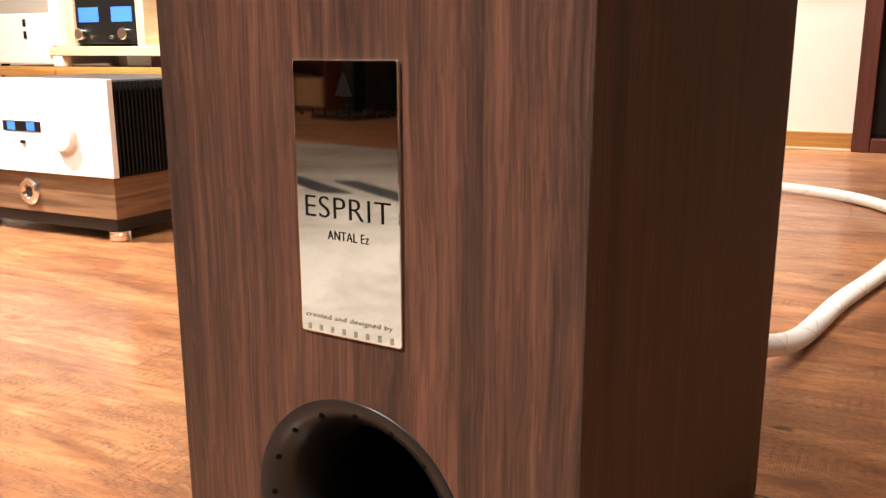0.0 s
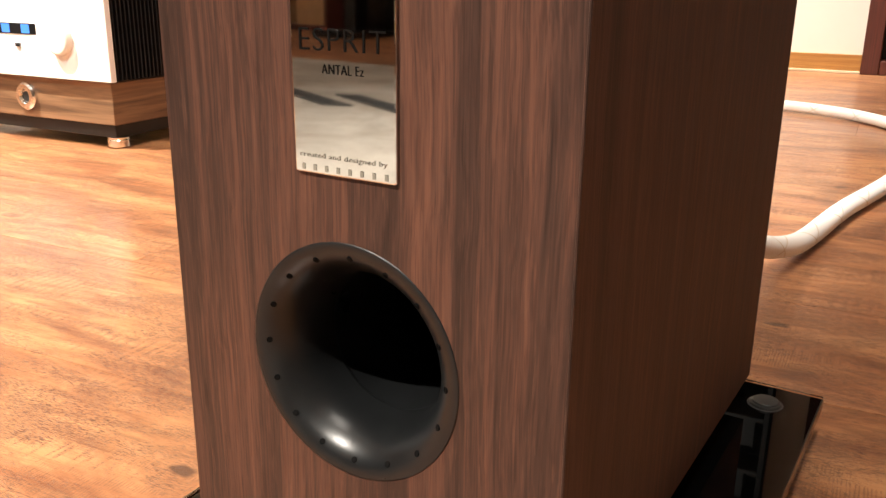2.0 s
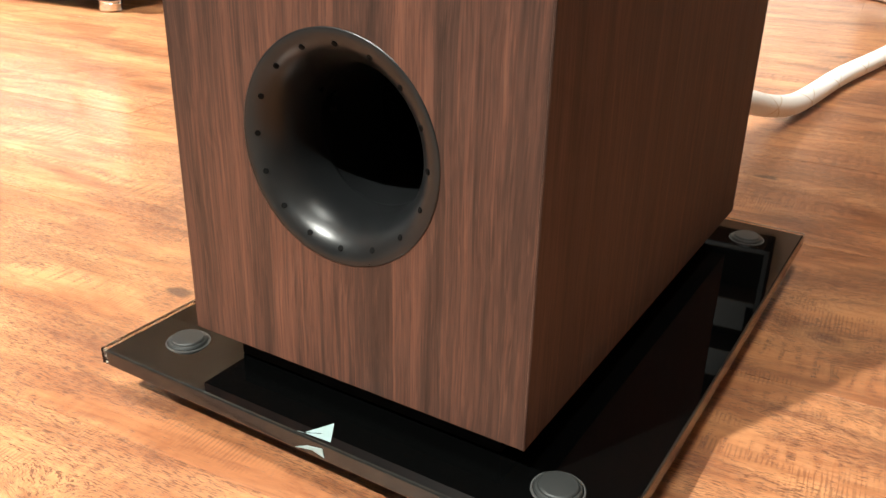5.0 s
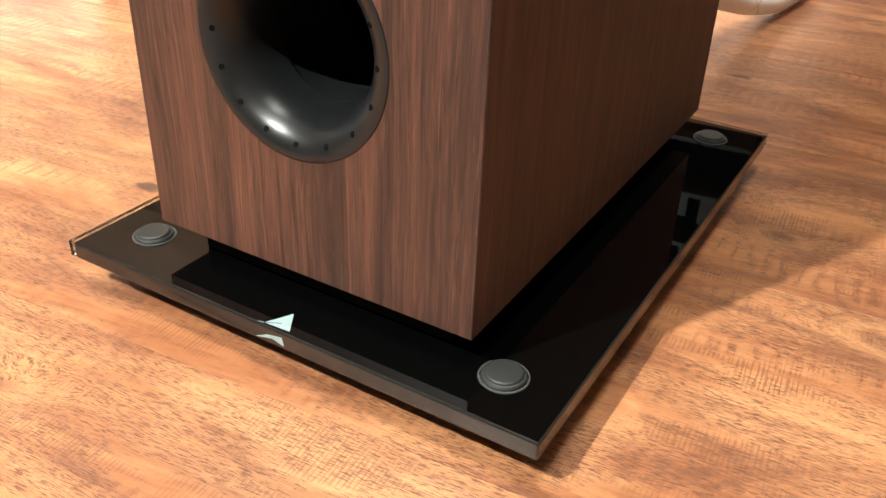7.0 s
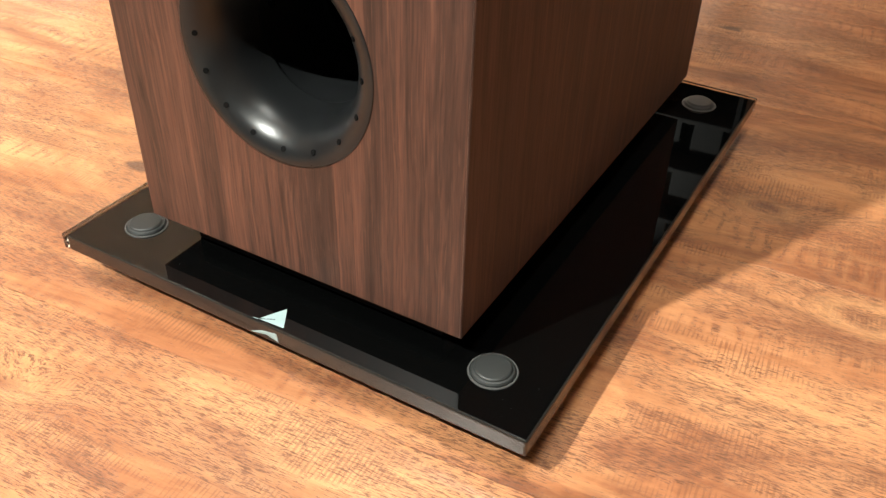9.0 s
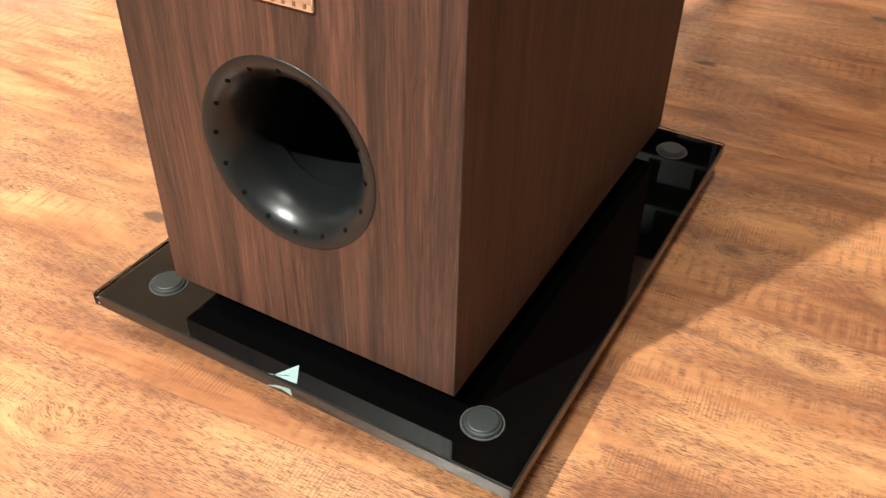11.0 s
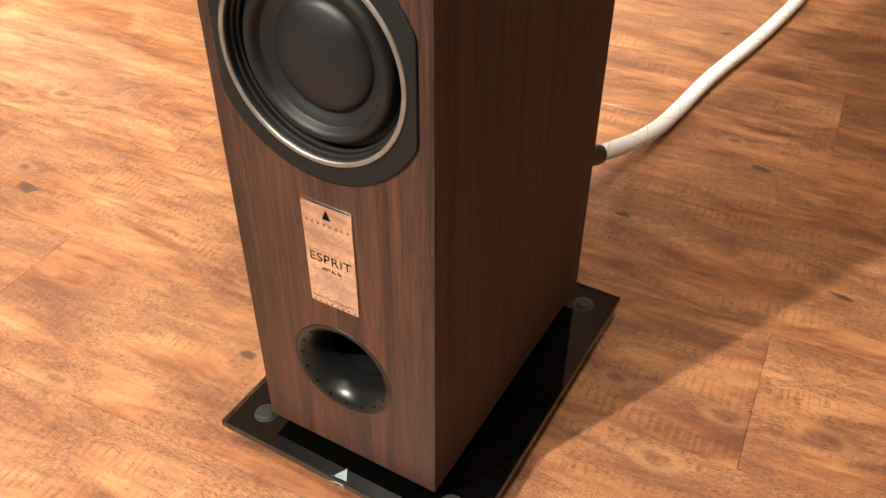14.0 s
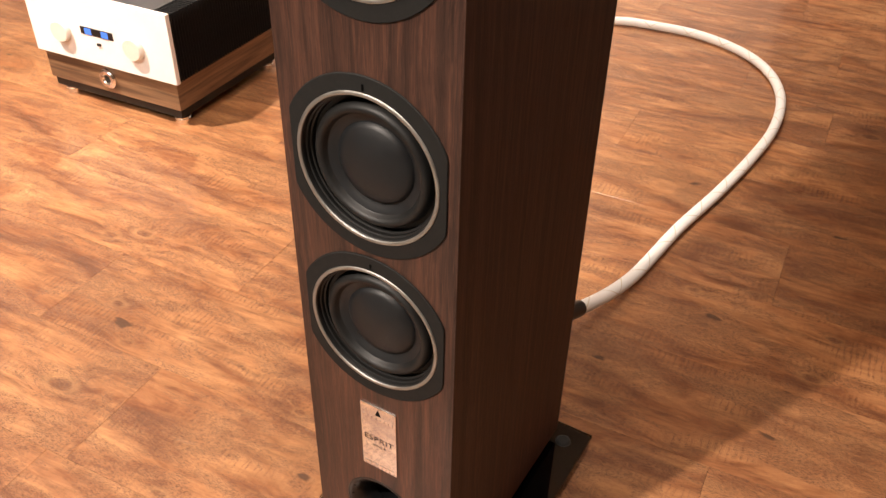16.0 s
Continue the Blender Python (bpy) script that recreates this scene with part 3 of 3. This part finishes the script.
# deeper tube and its closing disc: inner shade put into the matt black colour
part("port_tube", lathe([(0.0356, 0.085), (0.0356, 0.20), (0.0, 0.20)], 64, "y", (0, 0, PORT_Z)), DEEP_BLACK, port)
# black discs paint the shade in the holes, paler lips the light on their rims
hole_me = mesh_of("screw_hole", lathe([(0.0014, 0.0004), (0.0014, -0.00025), (0.0, -0.00025)], 16, "y"), DEEP_BLACK)
lip_me = mesh_of("lit_hole_lip", lathe([(0.0020, 0.0001), (0.0018, -0.0004), (0.0014, -0.0004), (0.0013, 0.0001)], 16, "y"), RIM_GREY)
for i in range(16):
    a = 2 * math.pi * i / 16
    r = 0.0468
    tilt = Matrix.Rotation(-a, 4, "Y") @ Matrix.Rotation(radians(-33.5), 4, "Z")
    spot = part("screw_hole", hole_me, None, port, at=Matrix.Translation((r * math.cos(a), 0.0013, PORT_Z + r * math.sin(a))) @ tilt)
    part("lit_hole_lip", lip_me, None, port, at=spot.matrix_local.copy())


def bezel_mesh():
    """A flat ring whose outline is a circle cut straight at both sides."""
    bm = bmesh.new()
    n, rows = 96, []
    for i in range(n):
        a = 2 * math.pi * i / n
        c, s = math.cos(a), math.sin(a)
        r = min(0.0970, 0.0878 / abs(c) if abs(c) > 1e-6 else 9)
        rows.append([bm.verts.new(p) for p in ((r * c, 0.001, r * s), (r * c, -0.0016, r * s), ((r - 0.0007) * c, -0.0022, (r - 0.0007) * s), (0.0805 * c, -0.0022, 0.0805 * s), (0.0805 * c, 0.001, 0.0805 * s))])
    for i in range(n):
        a, b = rows[i], rows[(i + 1) % n]
        for k in range(4):
            bm.faces.new((a[k], a[k + 1], b[k + 1], b[k]))
    return bm


BEZEL_ME = mesh_of("bezel", bezel_mesh(), BEZEL_GREY, smooth=0.5)
RING_ME = mesh_of("trim_ring", lathe([(0.0806, 0.0), (0.0806, -0.0030), (0.0801, -0.0035), (0.0771, -0.0035), (0.0766, -0.0030), (0.0764, 0.0)], 96), BRUSHED, smooth=0.9)
STEP_ME = mesh_of("basket_rim", lathe([(0.0765, -0.0022), (0.0757, -0.0010), (0.0754, 0.0034), (0.0738, 0.0042), (0.0735, 0.0080), (0.0718, 0.0088), (0.0714, 0.0135), (0.0668, 0.0142)], 96), RUBBER, smooth=0.5)
ROLL_ME = mesh_of("surround", lathe([(0.0670, 0.0142), (0.0662, 0.0085), (0.0646, 0.0046), (0.0622, 0.0023), (0.0598, 0.0017), (0.0573, 0.0027), (0.0553, 0.0053), (0.0541, 0.0084), (0.0532, 0.0092)], 96), RUBBER, smooth=1.2)
CONE_ME = mesh_of("cone", lathe([(0.0535, 0.0093), (0.0505, 0.0104), (0.0472, 0.0120), (0.0440, 0.0138), (0.0428, 0.0140)], 96), CONE, smooth=1.2)
DOME_ME = mesh_of("dust_cap", lathe([(0.0436, 0.0142), (0.0429, 0.0124), (0.0384, 0.0095), (0.0306, 0.0066), (0.0206, 0.0042), (0.0103, 0.0029), (0.0, 0.0024)], 96), CONE, smooth=1.2)
NOTCH_ME = mesh_of("rim_notch", box(-0.0012, 0.0012, -0.0030, 0.0, 0.0825, 0.0890, 0.0003, 1), DEEP_BLACK)
for z in DRIVERS:
    woofer = part("woofer", BEZEL_ME, None, speaker, "black coned driver with charcoal bezel and silver ring", Matrix.Translation((0, 0, z)))
    part("trim_ring", RING_ME, None, woofer, "brushed silver ring")
    part("basket_rim", STEP_ME, None, woofer)
    part("surround", ROLL_ME, None, woofer, "black rubber surround")
    part("cone", CONE_ME, None, woofer)
    part("dust_cap", DOME_ME, None, woofer)
    part("rim_notch", NOTCH_ME, None, woofer)

# name plate
NAME = (-0.0242, 0.0257, 0.2477, 0.3577)
plate_shape = []
for cx, cz, a0 in ((NAME[1] - 0.0012, NAME[3] - 0.0012, 0), (NAME[0] + 0.0012, NAME[3] - 0.0012, 90), (NAME[0] + 0.0012, NAME[2] + 0.0012, 180), (NAME[1] - 0.0012, NAME[2] + 0.0012, 270)):
    for k in range(5):
        a = radians(a0 + 22.5 * k)
        plate_shape.append((cx + 0.0012 * math.cos(a), cz + 0.0012 * math.sin(a)))
name_bm = flat_shape(plate_shape, -0.0018, 0.0006)
rim = [e for e in name_bm.edges if all(abs(v.co.y + 0.0018) < 1e-6 for v in e.verts)]
bmesh.ops.bevel(name_bm, geom=rim, offset=0.0006, segments=2, profile=0.5, affect="EDGES")
name_plate = part("name_plate", name_bm, MIRROR, speaker, "mirror-polished name plate with dark letters", smooth=0.2)
FACE = -0.0021
part("lettering", lettering("ESPRIT", 0.0412, 0.0086, 0.0009, 0.2964, FACE), INK, name_plate, "dark lettering")
part("lettering", lettering("ANTAL Ez", 0.0199, 0.0037, 0.0011, 0.2878, FACE, thin=-0.014), INK, name_plate)
part("lettering", lettering("created and designed by", 0.0430, 0.0019, 0.0, 0.2544, FACE, thin=-0.008), INK_GREY, name_plate)
for i in range(8):
    for z0, h in ((0.2490, 0.0030), (0.3365, 0.0034)):
        x = -0.0198 + 0.041 * i / 7
        part("maker_bar", box(x - 0.0007, x + 0.0007, FACE, FACE + 0.0003, z0, z0 + h * 0.8), INK_GREY, name_plate)
part("maker_mark", flat_shape([(-0.0033, 0.3440), (0.0047, 0.3440), (0.0007, 0.3535)], FACE, FACE + 0.0003), INK, name_plate)

# back panel with its terminals
terminal = part("terminal_plate", box(-0.05, 0.05, DEPTH - 0.001, DEPTH + 0.003, 0.13, 0.25, 0.001), PORT_BLACK, speaker)
for x in (-0.025, 0.025):
    part("binding_post", lathe([(0.0, 0.03), (0.008, 0.03), (0.009, 0.024), (0.006, 0.022), (0.006, 0.0)], 24, "y", (x, DEPTH + 0.003, 0.17)), BRUSHED, terminal)

# ---- speaker cable ----
cable = thing("speaker_cable", "thick white woven speaker cable looped across the floor", "cable")
CR = 0.0131
cable_points = [(0.015, 0.610, 0.064), (0.028, 0.66, 0.052), (0.040, 0.73, 0.033), (0.050, 0.80, 0.020), (0.058, 0.87, 0.0155), (0.074, 1.03, 0.0152), (0.104, 1.21, 0.0152), (0.128, 1.40, 0.0152), (0.138, 1.58, 0.0152), (0.118, 1.75, 0.0152), (0.066, 1.885, 0.0152), (-0.013, 1.985, 0.0152), (-0.118, 2.05, 0.0152), (-0.237, 2.08, 0.0152), (-0.37, 2.07, 0.0152), (-0.50, 2.03, 0.0152), (-0.80, 1.82, 0.0152), (-1.05, 1.55, 0.0152), (-1.22, 1.36, 0.03), (-1.29, 1.24, 0.12)]
part("sleeve", tube(smooth_curve(cable_points, 10), CR), SLEEVE, cable, "white braided sleeve with thin brown tracer")
boot = smooth_curve([(0.0, 0.40, 0.165), (0.002, 0.47, 0.135), (0.006, 0.54, 0.095), (0.0155, 0.615, 0.063)], 6)
part("boot", tube(boot, 0.0162), PORT_BLACK, cable, "black rubber boot")
for x in (-0.025, 0.025):
    part("lead", tube(smooth_curve([(x, DEPTH + 0.034, 0.170), (x * 0.6, 0.388, 0.172), (x * 0.2, 0.405, 0.164)], 6), 0.0055, 20), PORT_BLACK, cable)

# ---- amplifier on its wooden plinth box ----
AU0, AU1, AV = -1.540, -1.096, 0.890
stand = thing("amplifier_stand", "low walnut amplifier stand on silver feet", "stand", at=ROOM)
part("wooden_body", box(AU0, AU1, AV, AV + 0.42, 0.046, 0.126, 0.002), BASE_WOOD, stand, "straight-grained walnut body")
part("slab", box(AU0 + 0.006, AU1 - 0.006, AV + 0.006, AV + 0.414, 0.021, 0.046, 0.002), PORT_BLACK, stand, "black slab")
silver_foot = mesh_of("foot", lathe([(0.0, 0.0), (0.017, 0.0), (0.0205, 0.003), (0.0205, 0.0155), (0.0195, 0.017), (0.0205, 0.0185), (0.0205, 0.021), (0.0, 0.021)], 32, "z"), CHROME)
for u in (AU0 + 0.045, AU1 - 0.022):
    for v in (AV + 0.025, AV + 0.39):
        part("foot", silver_foot, None, stand, "silver foot", Matrix.Translation((u, v, 0)))
badge = part("round_badge", lathe([(0.0, -0.004), (0.012, -0.004), (0.015, -0.010), (0.023, -0.010), (0.027, -0.006), (0.027, 0.0)], 40, "y", (-1.326, AV, 0.087)), CHROME, stand, "polished silver round badge")
part("badge_centre", lathe([(0.0, -0.0052), (0.010, -0.0052), (0.0105, -0.004)], 32, "y", (-1.326, AV, 0.087)), CAP_GREY, badge)

amp = thing("amplifier", "white-fronted stereo amplifier with black heatsink sides", "amplifier", at=ROOM)
FU0, FU1 = -1.549, -1.079
part("front_plate", box(FU0, FU1, AV - 0.014, AV, 0.128, 0.310, 0.002), SILVER_WHITE, amp, "satin white front plate")
part("case", box(FU0 + 0.045, FU1 - 0.045, AV, AV + 0.40, 0.130, 0.303, 0.002), HEATSINK, amp)
part("lid", box(FU0 + 0.05, FU1 - 0.05, AV + 0.004, AV + 0.395, 0.303, 0.307, 0.001), LID_GREY, amp)
part("underside", box(FU0 + 0.02, FU1 - 0.02, AV + 0.002, AV + 0.40, 0.1262, 0.130), HEATSINK, amp)
fin_me = mesh_of("heatsink_fin", box(0, 0.046, 0, 0.0034, 0.130, 0.306, 0.0006, 1), HEATSINK)
for i in range(40):
    for u in (FU1 - 0.047, FU0 + 0.001):
        part("heatsink_fin", fin_me, None, amp, at=Matrix.Translation((u, AV + 0.004 + i * 0.0100, 0)))
knob_me = mesh_of("knob", lathe([(0.0, -0.0148), (0.0262, -0.0150), (0.0290, -0.0128), (0.0305, -0.003), (0.0290, 0.0)], 48), KNOB_CREAM, smooth=0.5)
for u in (-1.436, -1.196):
    part("knob", knob_me, None, amp, "round white knob", Matrix.Translation((u, AV - 0.014, 0.203)))
display = part("display", box(-1.370, -1.263, AV - 0.0155, AV - 0.012, 0.208, 0.228, 0.0005), PORT_BLACK, amp, "dark display with two blue meters")
for u in (-1.345, -1.290):
    part("meter", box(u - 0.011, u + 0.011, AV - 0.0162, AV - 0.015, 0.210, 0.226), BLUE_GLOW, display)
part("button", box(-1.322, -1.310, AV - 0.018, AV - 0.013, 0.184, 0.191, 0.001), PORT_BLACK, amp)

# ---- the rack against the far wall ----
RV = 2.60
side = thing("sideboard", "long low honey-wood sideboard", "sideboard", at=ROOM)
part("carcass", box(-4.0, -1.9, RV + 0.02, RV + 0.50, 0.0, 0.288, 0.003), HONEY_WOOD, side)
for u in (-3.95, -3.27, -2.59):
    drawer = part("drawer", box(u, u + 0.66, RV, RV + 0.02, 0.03, 0.278, 0.003), HONEY_WOOD, side)
    part("drawer_knob", lathe([(0.0, -0.02), (0.012, -0.018), (0.013, -0.010), (0.006, 0.0)], 20, "y", (u + 0.33, RV, 0.235)), CAP_GREY, drawer)
rack = thing("audio_rack", "cream hi-fi rack with pale maple shelves", "rack", at=room(0, 0, 0.288))
part("shelf", box(-3.345, -2.30, RV + 0.03, RV + 0.45, 0.050, 0.092, 0.004), SHELF_WOOD, rack, "pale maple shelf")
part("shelf", box(-3.345, -2.30, RV + 0.03, RV + 0.45, 0.420, 0.460, 0.004), SHELF_WOOD, rack)
for u in (-3.292, -2.38):
    for v in (RV + 0.06, RV + 0.40):
        part("post", box(u - 0.03, u + 0.03, v - 0.03, v + 0.03, 0.0, 0.050, 0.006), SILVER_WHITE, rack, "cream post")
        part("post", box(u - 0.03, u + 0.03, v - 0.03, v + 0.03, 0.092, 0.420, 0.006), SILVER_WHITE, rack)
meter_amp = thing("metered_amplifier", "black amplifier with two glowing blue meters", "amplifier", at=room(-0.055, 0, 0.380))
part("case", box(-3.125, -2.750, RV + 0.06, RV + 0.40, 0.012, 0.260, 0.004), PORT_BLACK, meter_amp)
for u in (-3.155, -2.720):
    part("side_cheek", box(u - 0.024, u + 0.024, RV + 0.05, RV + 0.41, 0.0, 0.270, 0.005), SHELF_WOOD, meter_amp, "pale wooden cheek")
for u in (-3.04, -2.835):
    part("meter", box(u - 0.062, u + 0.062, RV + 0.057, RV + 0.061, 0.108, 0.172), BLUE_GLOW, meter_amp, "glowing blue meter")
for u in (-3.085, -2.815):
    part("knob", lathe([(0.0, -0.03), (0.024, -0.03), (0.026, -0.026), (0.027, 0.0)], 32, "y", (u, RV + 0.06, 0.055)), CHROME, meter_amp, "chrome knob")
for u, z in ((-3.02, 0.04), (-2.90, 0.04)):
    part("push_button", lathe([(0.0, -0.012), (0.008, -0.012), (0.009, 0.0)], 20, "y", (u, RV + 0.06, z)), CHROME, meter_amp)
part("foot", box(-3.08, -2.80, RV + 0.08, RV + 0.38, 0.0, 0.012), DEEP_BLACK, meter_amp)
purple = thing("gift_box", "small dark purple box on the sideboard", "box", at=room(-2.715, RV + 0.12, 0.288))
part("carton", box(-0.04, 0.04, -0.04, 0.04, 0.0, 0.042, 0.002), PURPLE, purple)
part("carton_lid", box(-0.041, 0.041, -0.041, 0.041, 0.042, 0.047, 0.001), PURPLE, purple)
jar = thing("canister", "small white canister beside the black amplifier", "canister", at=room(-2.700, RV + 0.16, 0.380))
part("body", lathe([(0.0, 0.0), (0.024, 0.0), (0.026, 0.003), (0.026, 0.088), (0.022, 0.094), (0.0, 0.094)], 32, "z"), SILVER_WHITE, jar)
part("lid", lathe([(0.0, 0.118), (0.022, 0.118), (0.0245, 0.115), (0.0245, 0.094), (0.0, 0.094)], 32, "z"), CAP_GREY, jar, "grey lid")
white_unit = thing("white_component", "white hi-fi component with two dark slots", "hi-fi component", at=room(0, 0, 0.288))
part("case", box(-3.78, -3.285, RV + 0.04, RV + 0.42, 0.012, 0.245, 0.006), SILVER_WHITE, white_unit)
for z in (0.130, 0.185):
    part("slot", box(-3.515, -3.495, RV + 0.037, RV + 0.041, z, z + 0.034, 0.001), PORT_BLACK, white_unit)
for u in (-3.72, -3.34):
    part("foot", lathe([(0.0, 0.0), (0.02, 0.0), (0.02, 0.012), (0.0, 0.012)], 20, "z", (u, RV + 0.08, 0)), DEEP_BLACK, white_unit)

# ---- shallow dark cabinet on the far wall, mirrored in the glass base ----
wall_unit = thing("wall_cabinet", "shallow black open wall cabinet with dark boxes", "cabinet", at=ROOM)
WU0, WU1 = -0.62, -0.03
part("back", box(WU0, WU1, V1 - 0.02, V1 - 0.002, 1.16, 2.20), BOARD_BLACK, wall_unit)
for u in (WU0, WU1 - 0.02):
    part("side", box(u, u + 0.02, V1 - 0.17, V1 - 0.02, 1.16, 2.20, 0.002), BOARD_BLACK, wall_unit)
for z in (1.16, 1.40, 1.64, 1.90, 2.18):
    part("board", box(WU0 + 0.02, WU1 - 0.02, V1 - 0.165, V1 - 0.02, z, z + 0.02, 0.002), BOARD_GREY, wall_unit)
for u, z, w, h in ((-0.58, 1.42, 0.16, 0.12), (-0.38, 1.42, 0.13, 0.10), (-0.20, 1.42, 0.12, 0.12), (-0.50, 1.66, 0.20, 0.14), (-0.25, 1.66, 0.15, 0.12), (-0.45, 1.92, 0.22, 0.16)):
    pack = thing("storage_box", "small dark grey storage box on a black shelf", "box", "boxes in the wall cabinet", at=room(u, V1 - 0.15, z))
    part("carton", box(0, w, 0, 0.11, 0, h, 0.003), GREY_BOX, pack)

# ---- behind the camera: rug and furniture that the name plate mirrors ----
rug = thing("rug", "cream pile rug with charcoal zigzag pattern", "rug", at=room(0, 0))
part("pile", box(-2.9, 1.4, -2.20, -0.50, -0.002, 0.010, 0.004), RUG, rug)
for i in range(14):
    u = -2.7 + i * 0.26
    part("zigzag", flat_shape([(u, -1.49), (u + 0.06, -1.52), (u + 0.44, -1.36), (u + 0.36, -1.33)], 0.0102, 0.0135, "z"), RUG_DARK, rug, "charcoal stripe")
BV = V0 + 0.35
shelf = thing("bookcase", "dark wooden bookcase with books and boxes", "bookcase", at=room(0, 0))
part("back", box(-4.1, -3.38, V0 + 0.002, V0 + 0.02, 0, 1.8), RED_WOOD, shelf)
for u in (-4.1, -3.40):
    part("side", box(u, u + 0.02, V0 + 0.02, BV, 0, 1.8, 0.002), RED_WOOD, shelf)
for z in (0.0, 0.30, 0.62, 0.94, 1.26, 1.76):
    part("board", box(-4.08, -3.40, V0 + 0.02, BV - 0.01, z, z + 0.03, 0.002), RED_WOOD, shelf)
for u, w, h in ((-3.98, 0.22, 0.19), (-3.66, 0.22, 0.17)):
    bx = thing("box", "plain honey-brown cardboard box on a low shelf", "box", at=room(u, V0 + 0.06, 0.03))
    part("carton", box(0, w, 0, 0.26, 0, h, 0.003), CARD, bx)
rb = random.Random(3)
u = -4.05
while u < -3.47:
    w, h = rb.uniform(0.02, 0.045), rb.uniform(0.17, 0.25)
    book = thing("book", rb.choice(("upright book with a dull red spine", "upright book with a dark cloth spine")), "book", "books on the shelf", at=room(u, V0 + 0.08, 0.33))
    part("cover", box(0, w - 0.002, 0, 0.20, 0, h, 0.002), rb.choice((RED_WOOD, CARD, CURTAIN, RUG_DARK)), book)
    u += w
curtain = thing("curtain", "dark grey curtain hanging in folds", "curtain", at=room(0, 0))
cb = bmesh.new()
prev = None
for i in range(121):
    u = -3.30 + 1.6 * i / 120
    v = V0 + 0.09 + 0.035 * math.sin(i * 0.62)
    cur = [cb.verts.new((u, v, z)) for z in (0.002, 2.2)]
    if prev:
        cb.faces.new((prev[0], cur[0], cur[1], prev[1]))
    prev = cur
bmesh.ops.solidify(cb, geom=cb.faces[:], thickness=0.004)
part("cloth", cb, CURTAIN, curtain, smooth=1.2)
stand_2 = thing("speaker_stand", "black stand with a heavy foot", "stand", at=room(-2.98, V0 + 0.55))
part("pillar", box(-0.04, 0.04, -0.05, 0.05, 0.03, 1.1, 0.004), PORT_BLACK, stand_2)
part("foot_plate", box(-0.15, 0.15, -0.18, 0.18, 0.0, 0.03, 0.004), PORT_BLACK, stand_2)

# ---- dust on the glass base ----
dust = bmesh.new()
rd = random.Random(5)
for i in range(18):
    side_strip = rd.random() < 0.5
    x, y = (rd.uniform(-0.145, 0.145), rd.uniform(-0.022, -0.002)) if side_strip else (rd.uniform(0.104, 0.146), rd.uniform(0.0, 0.37))
    r = rd.uniform(0.00009, 0.00020)
    bmesh.ops.create_icosphere(dust, subdivisions=1, radius=r, matrix=Matrix.Translation((x, y, 0.0288 + r * 0.8)))
tagged(new("dust", mesh_of("dust", dust, RIM_GREY)), "fine pale dust specks on the black glass base", "dust", kind="stuff")

# ---- floor planks ----
PLANK_L, PLANK_W, ROW0 = 1.2225, 0.2275, 0.186
starts = {-3: 0.21, -2: 0.62, -1: 0.66, 0: 0.363, 1: -0.572, 3: 0.385, 5: -0.075, 6: 0.398}
rng = random.Random(7)
plank_cache = {}


def plank_mesh(a, b, w):
    key = (round(b - a, 3), round(w, 3))
    if key not in plank_cache:
        L, W, c, h = (b - a) / 2, w / 2, 0.0005, 0.0030
        bm = bmesh.new()
        top = [bm.verts.new((x * (L - c), y * (W - c), 0)) for x, y in ((-1, -1), (1, -1), (1, 1), (-1, 1))]
        low = [bm.verts.new((x * (L - 0.0002), y * (W - 0.0002), -0.0004)) for x, y in ((-1, -1), (1, -1), (1, 1), (-1, 1))]
        bot = [bm.verts.new((x * (L - 0.0002), y * (W - 0.0002), -h)) for x, y in ((-1, -1), (1, -1), (1, 1), (-1, 1))]
        bm.faces.new(top)
        for p, q in ((top, low), (low, bot)):
            for i in range(4):
                j = (i + 1) % 4
                bm.faces.new((p[i], p[j], q[j], q[i]))
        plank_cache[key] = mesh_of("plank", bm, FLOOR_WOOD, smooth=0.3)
    return plank_cache[key]


for row in range(-18, 14):
    v0, v1 = max(V0, ROW0 + row * PLANK_W), min(V1, ROW0 + (row + 1) * PLANK_W)
    if v1 - v0 < 0.02:
        continue
    s = starts.get(row, rng.uniform(0, PLANK_L))
    s -= PLANK_L * math.ceil((s - U0) / PLANK_L)
    while s < U1:
        a, b = max(U0, s), min(U1, s + PLANK_L)
        if b - a > 0.01:
            part("plank", plank_mesh(a, b, v1 - v0), None, floor, at=Matrix.Translation(((a + b) / 2, (v0 + v1) / 2, 0)))
        s += PLANK_L
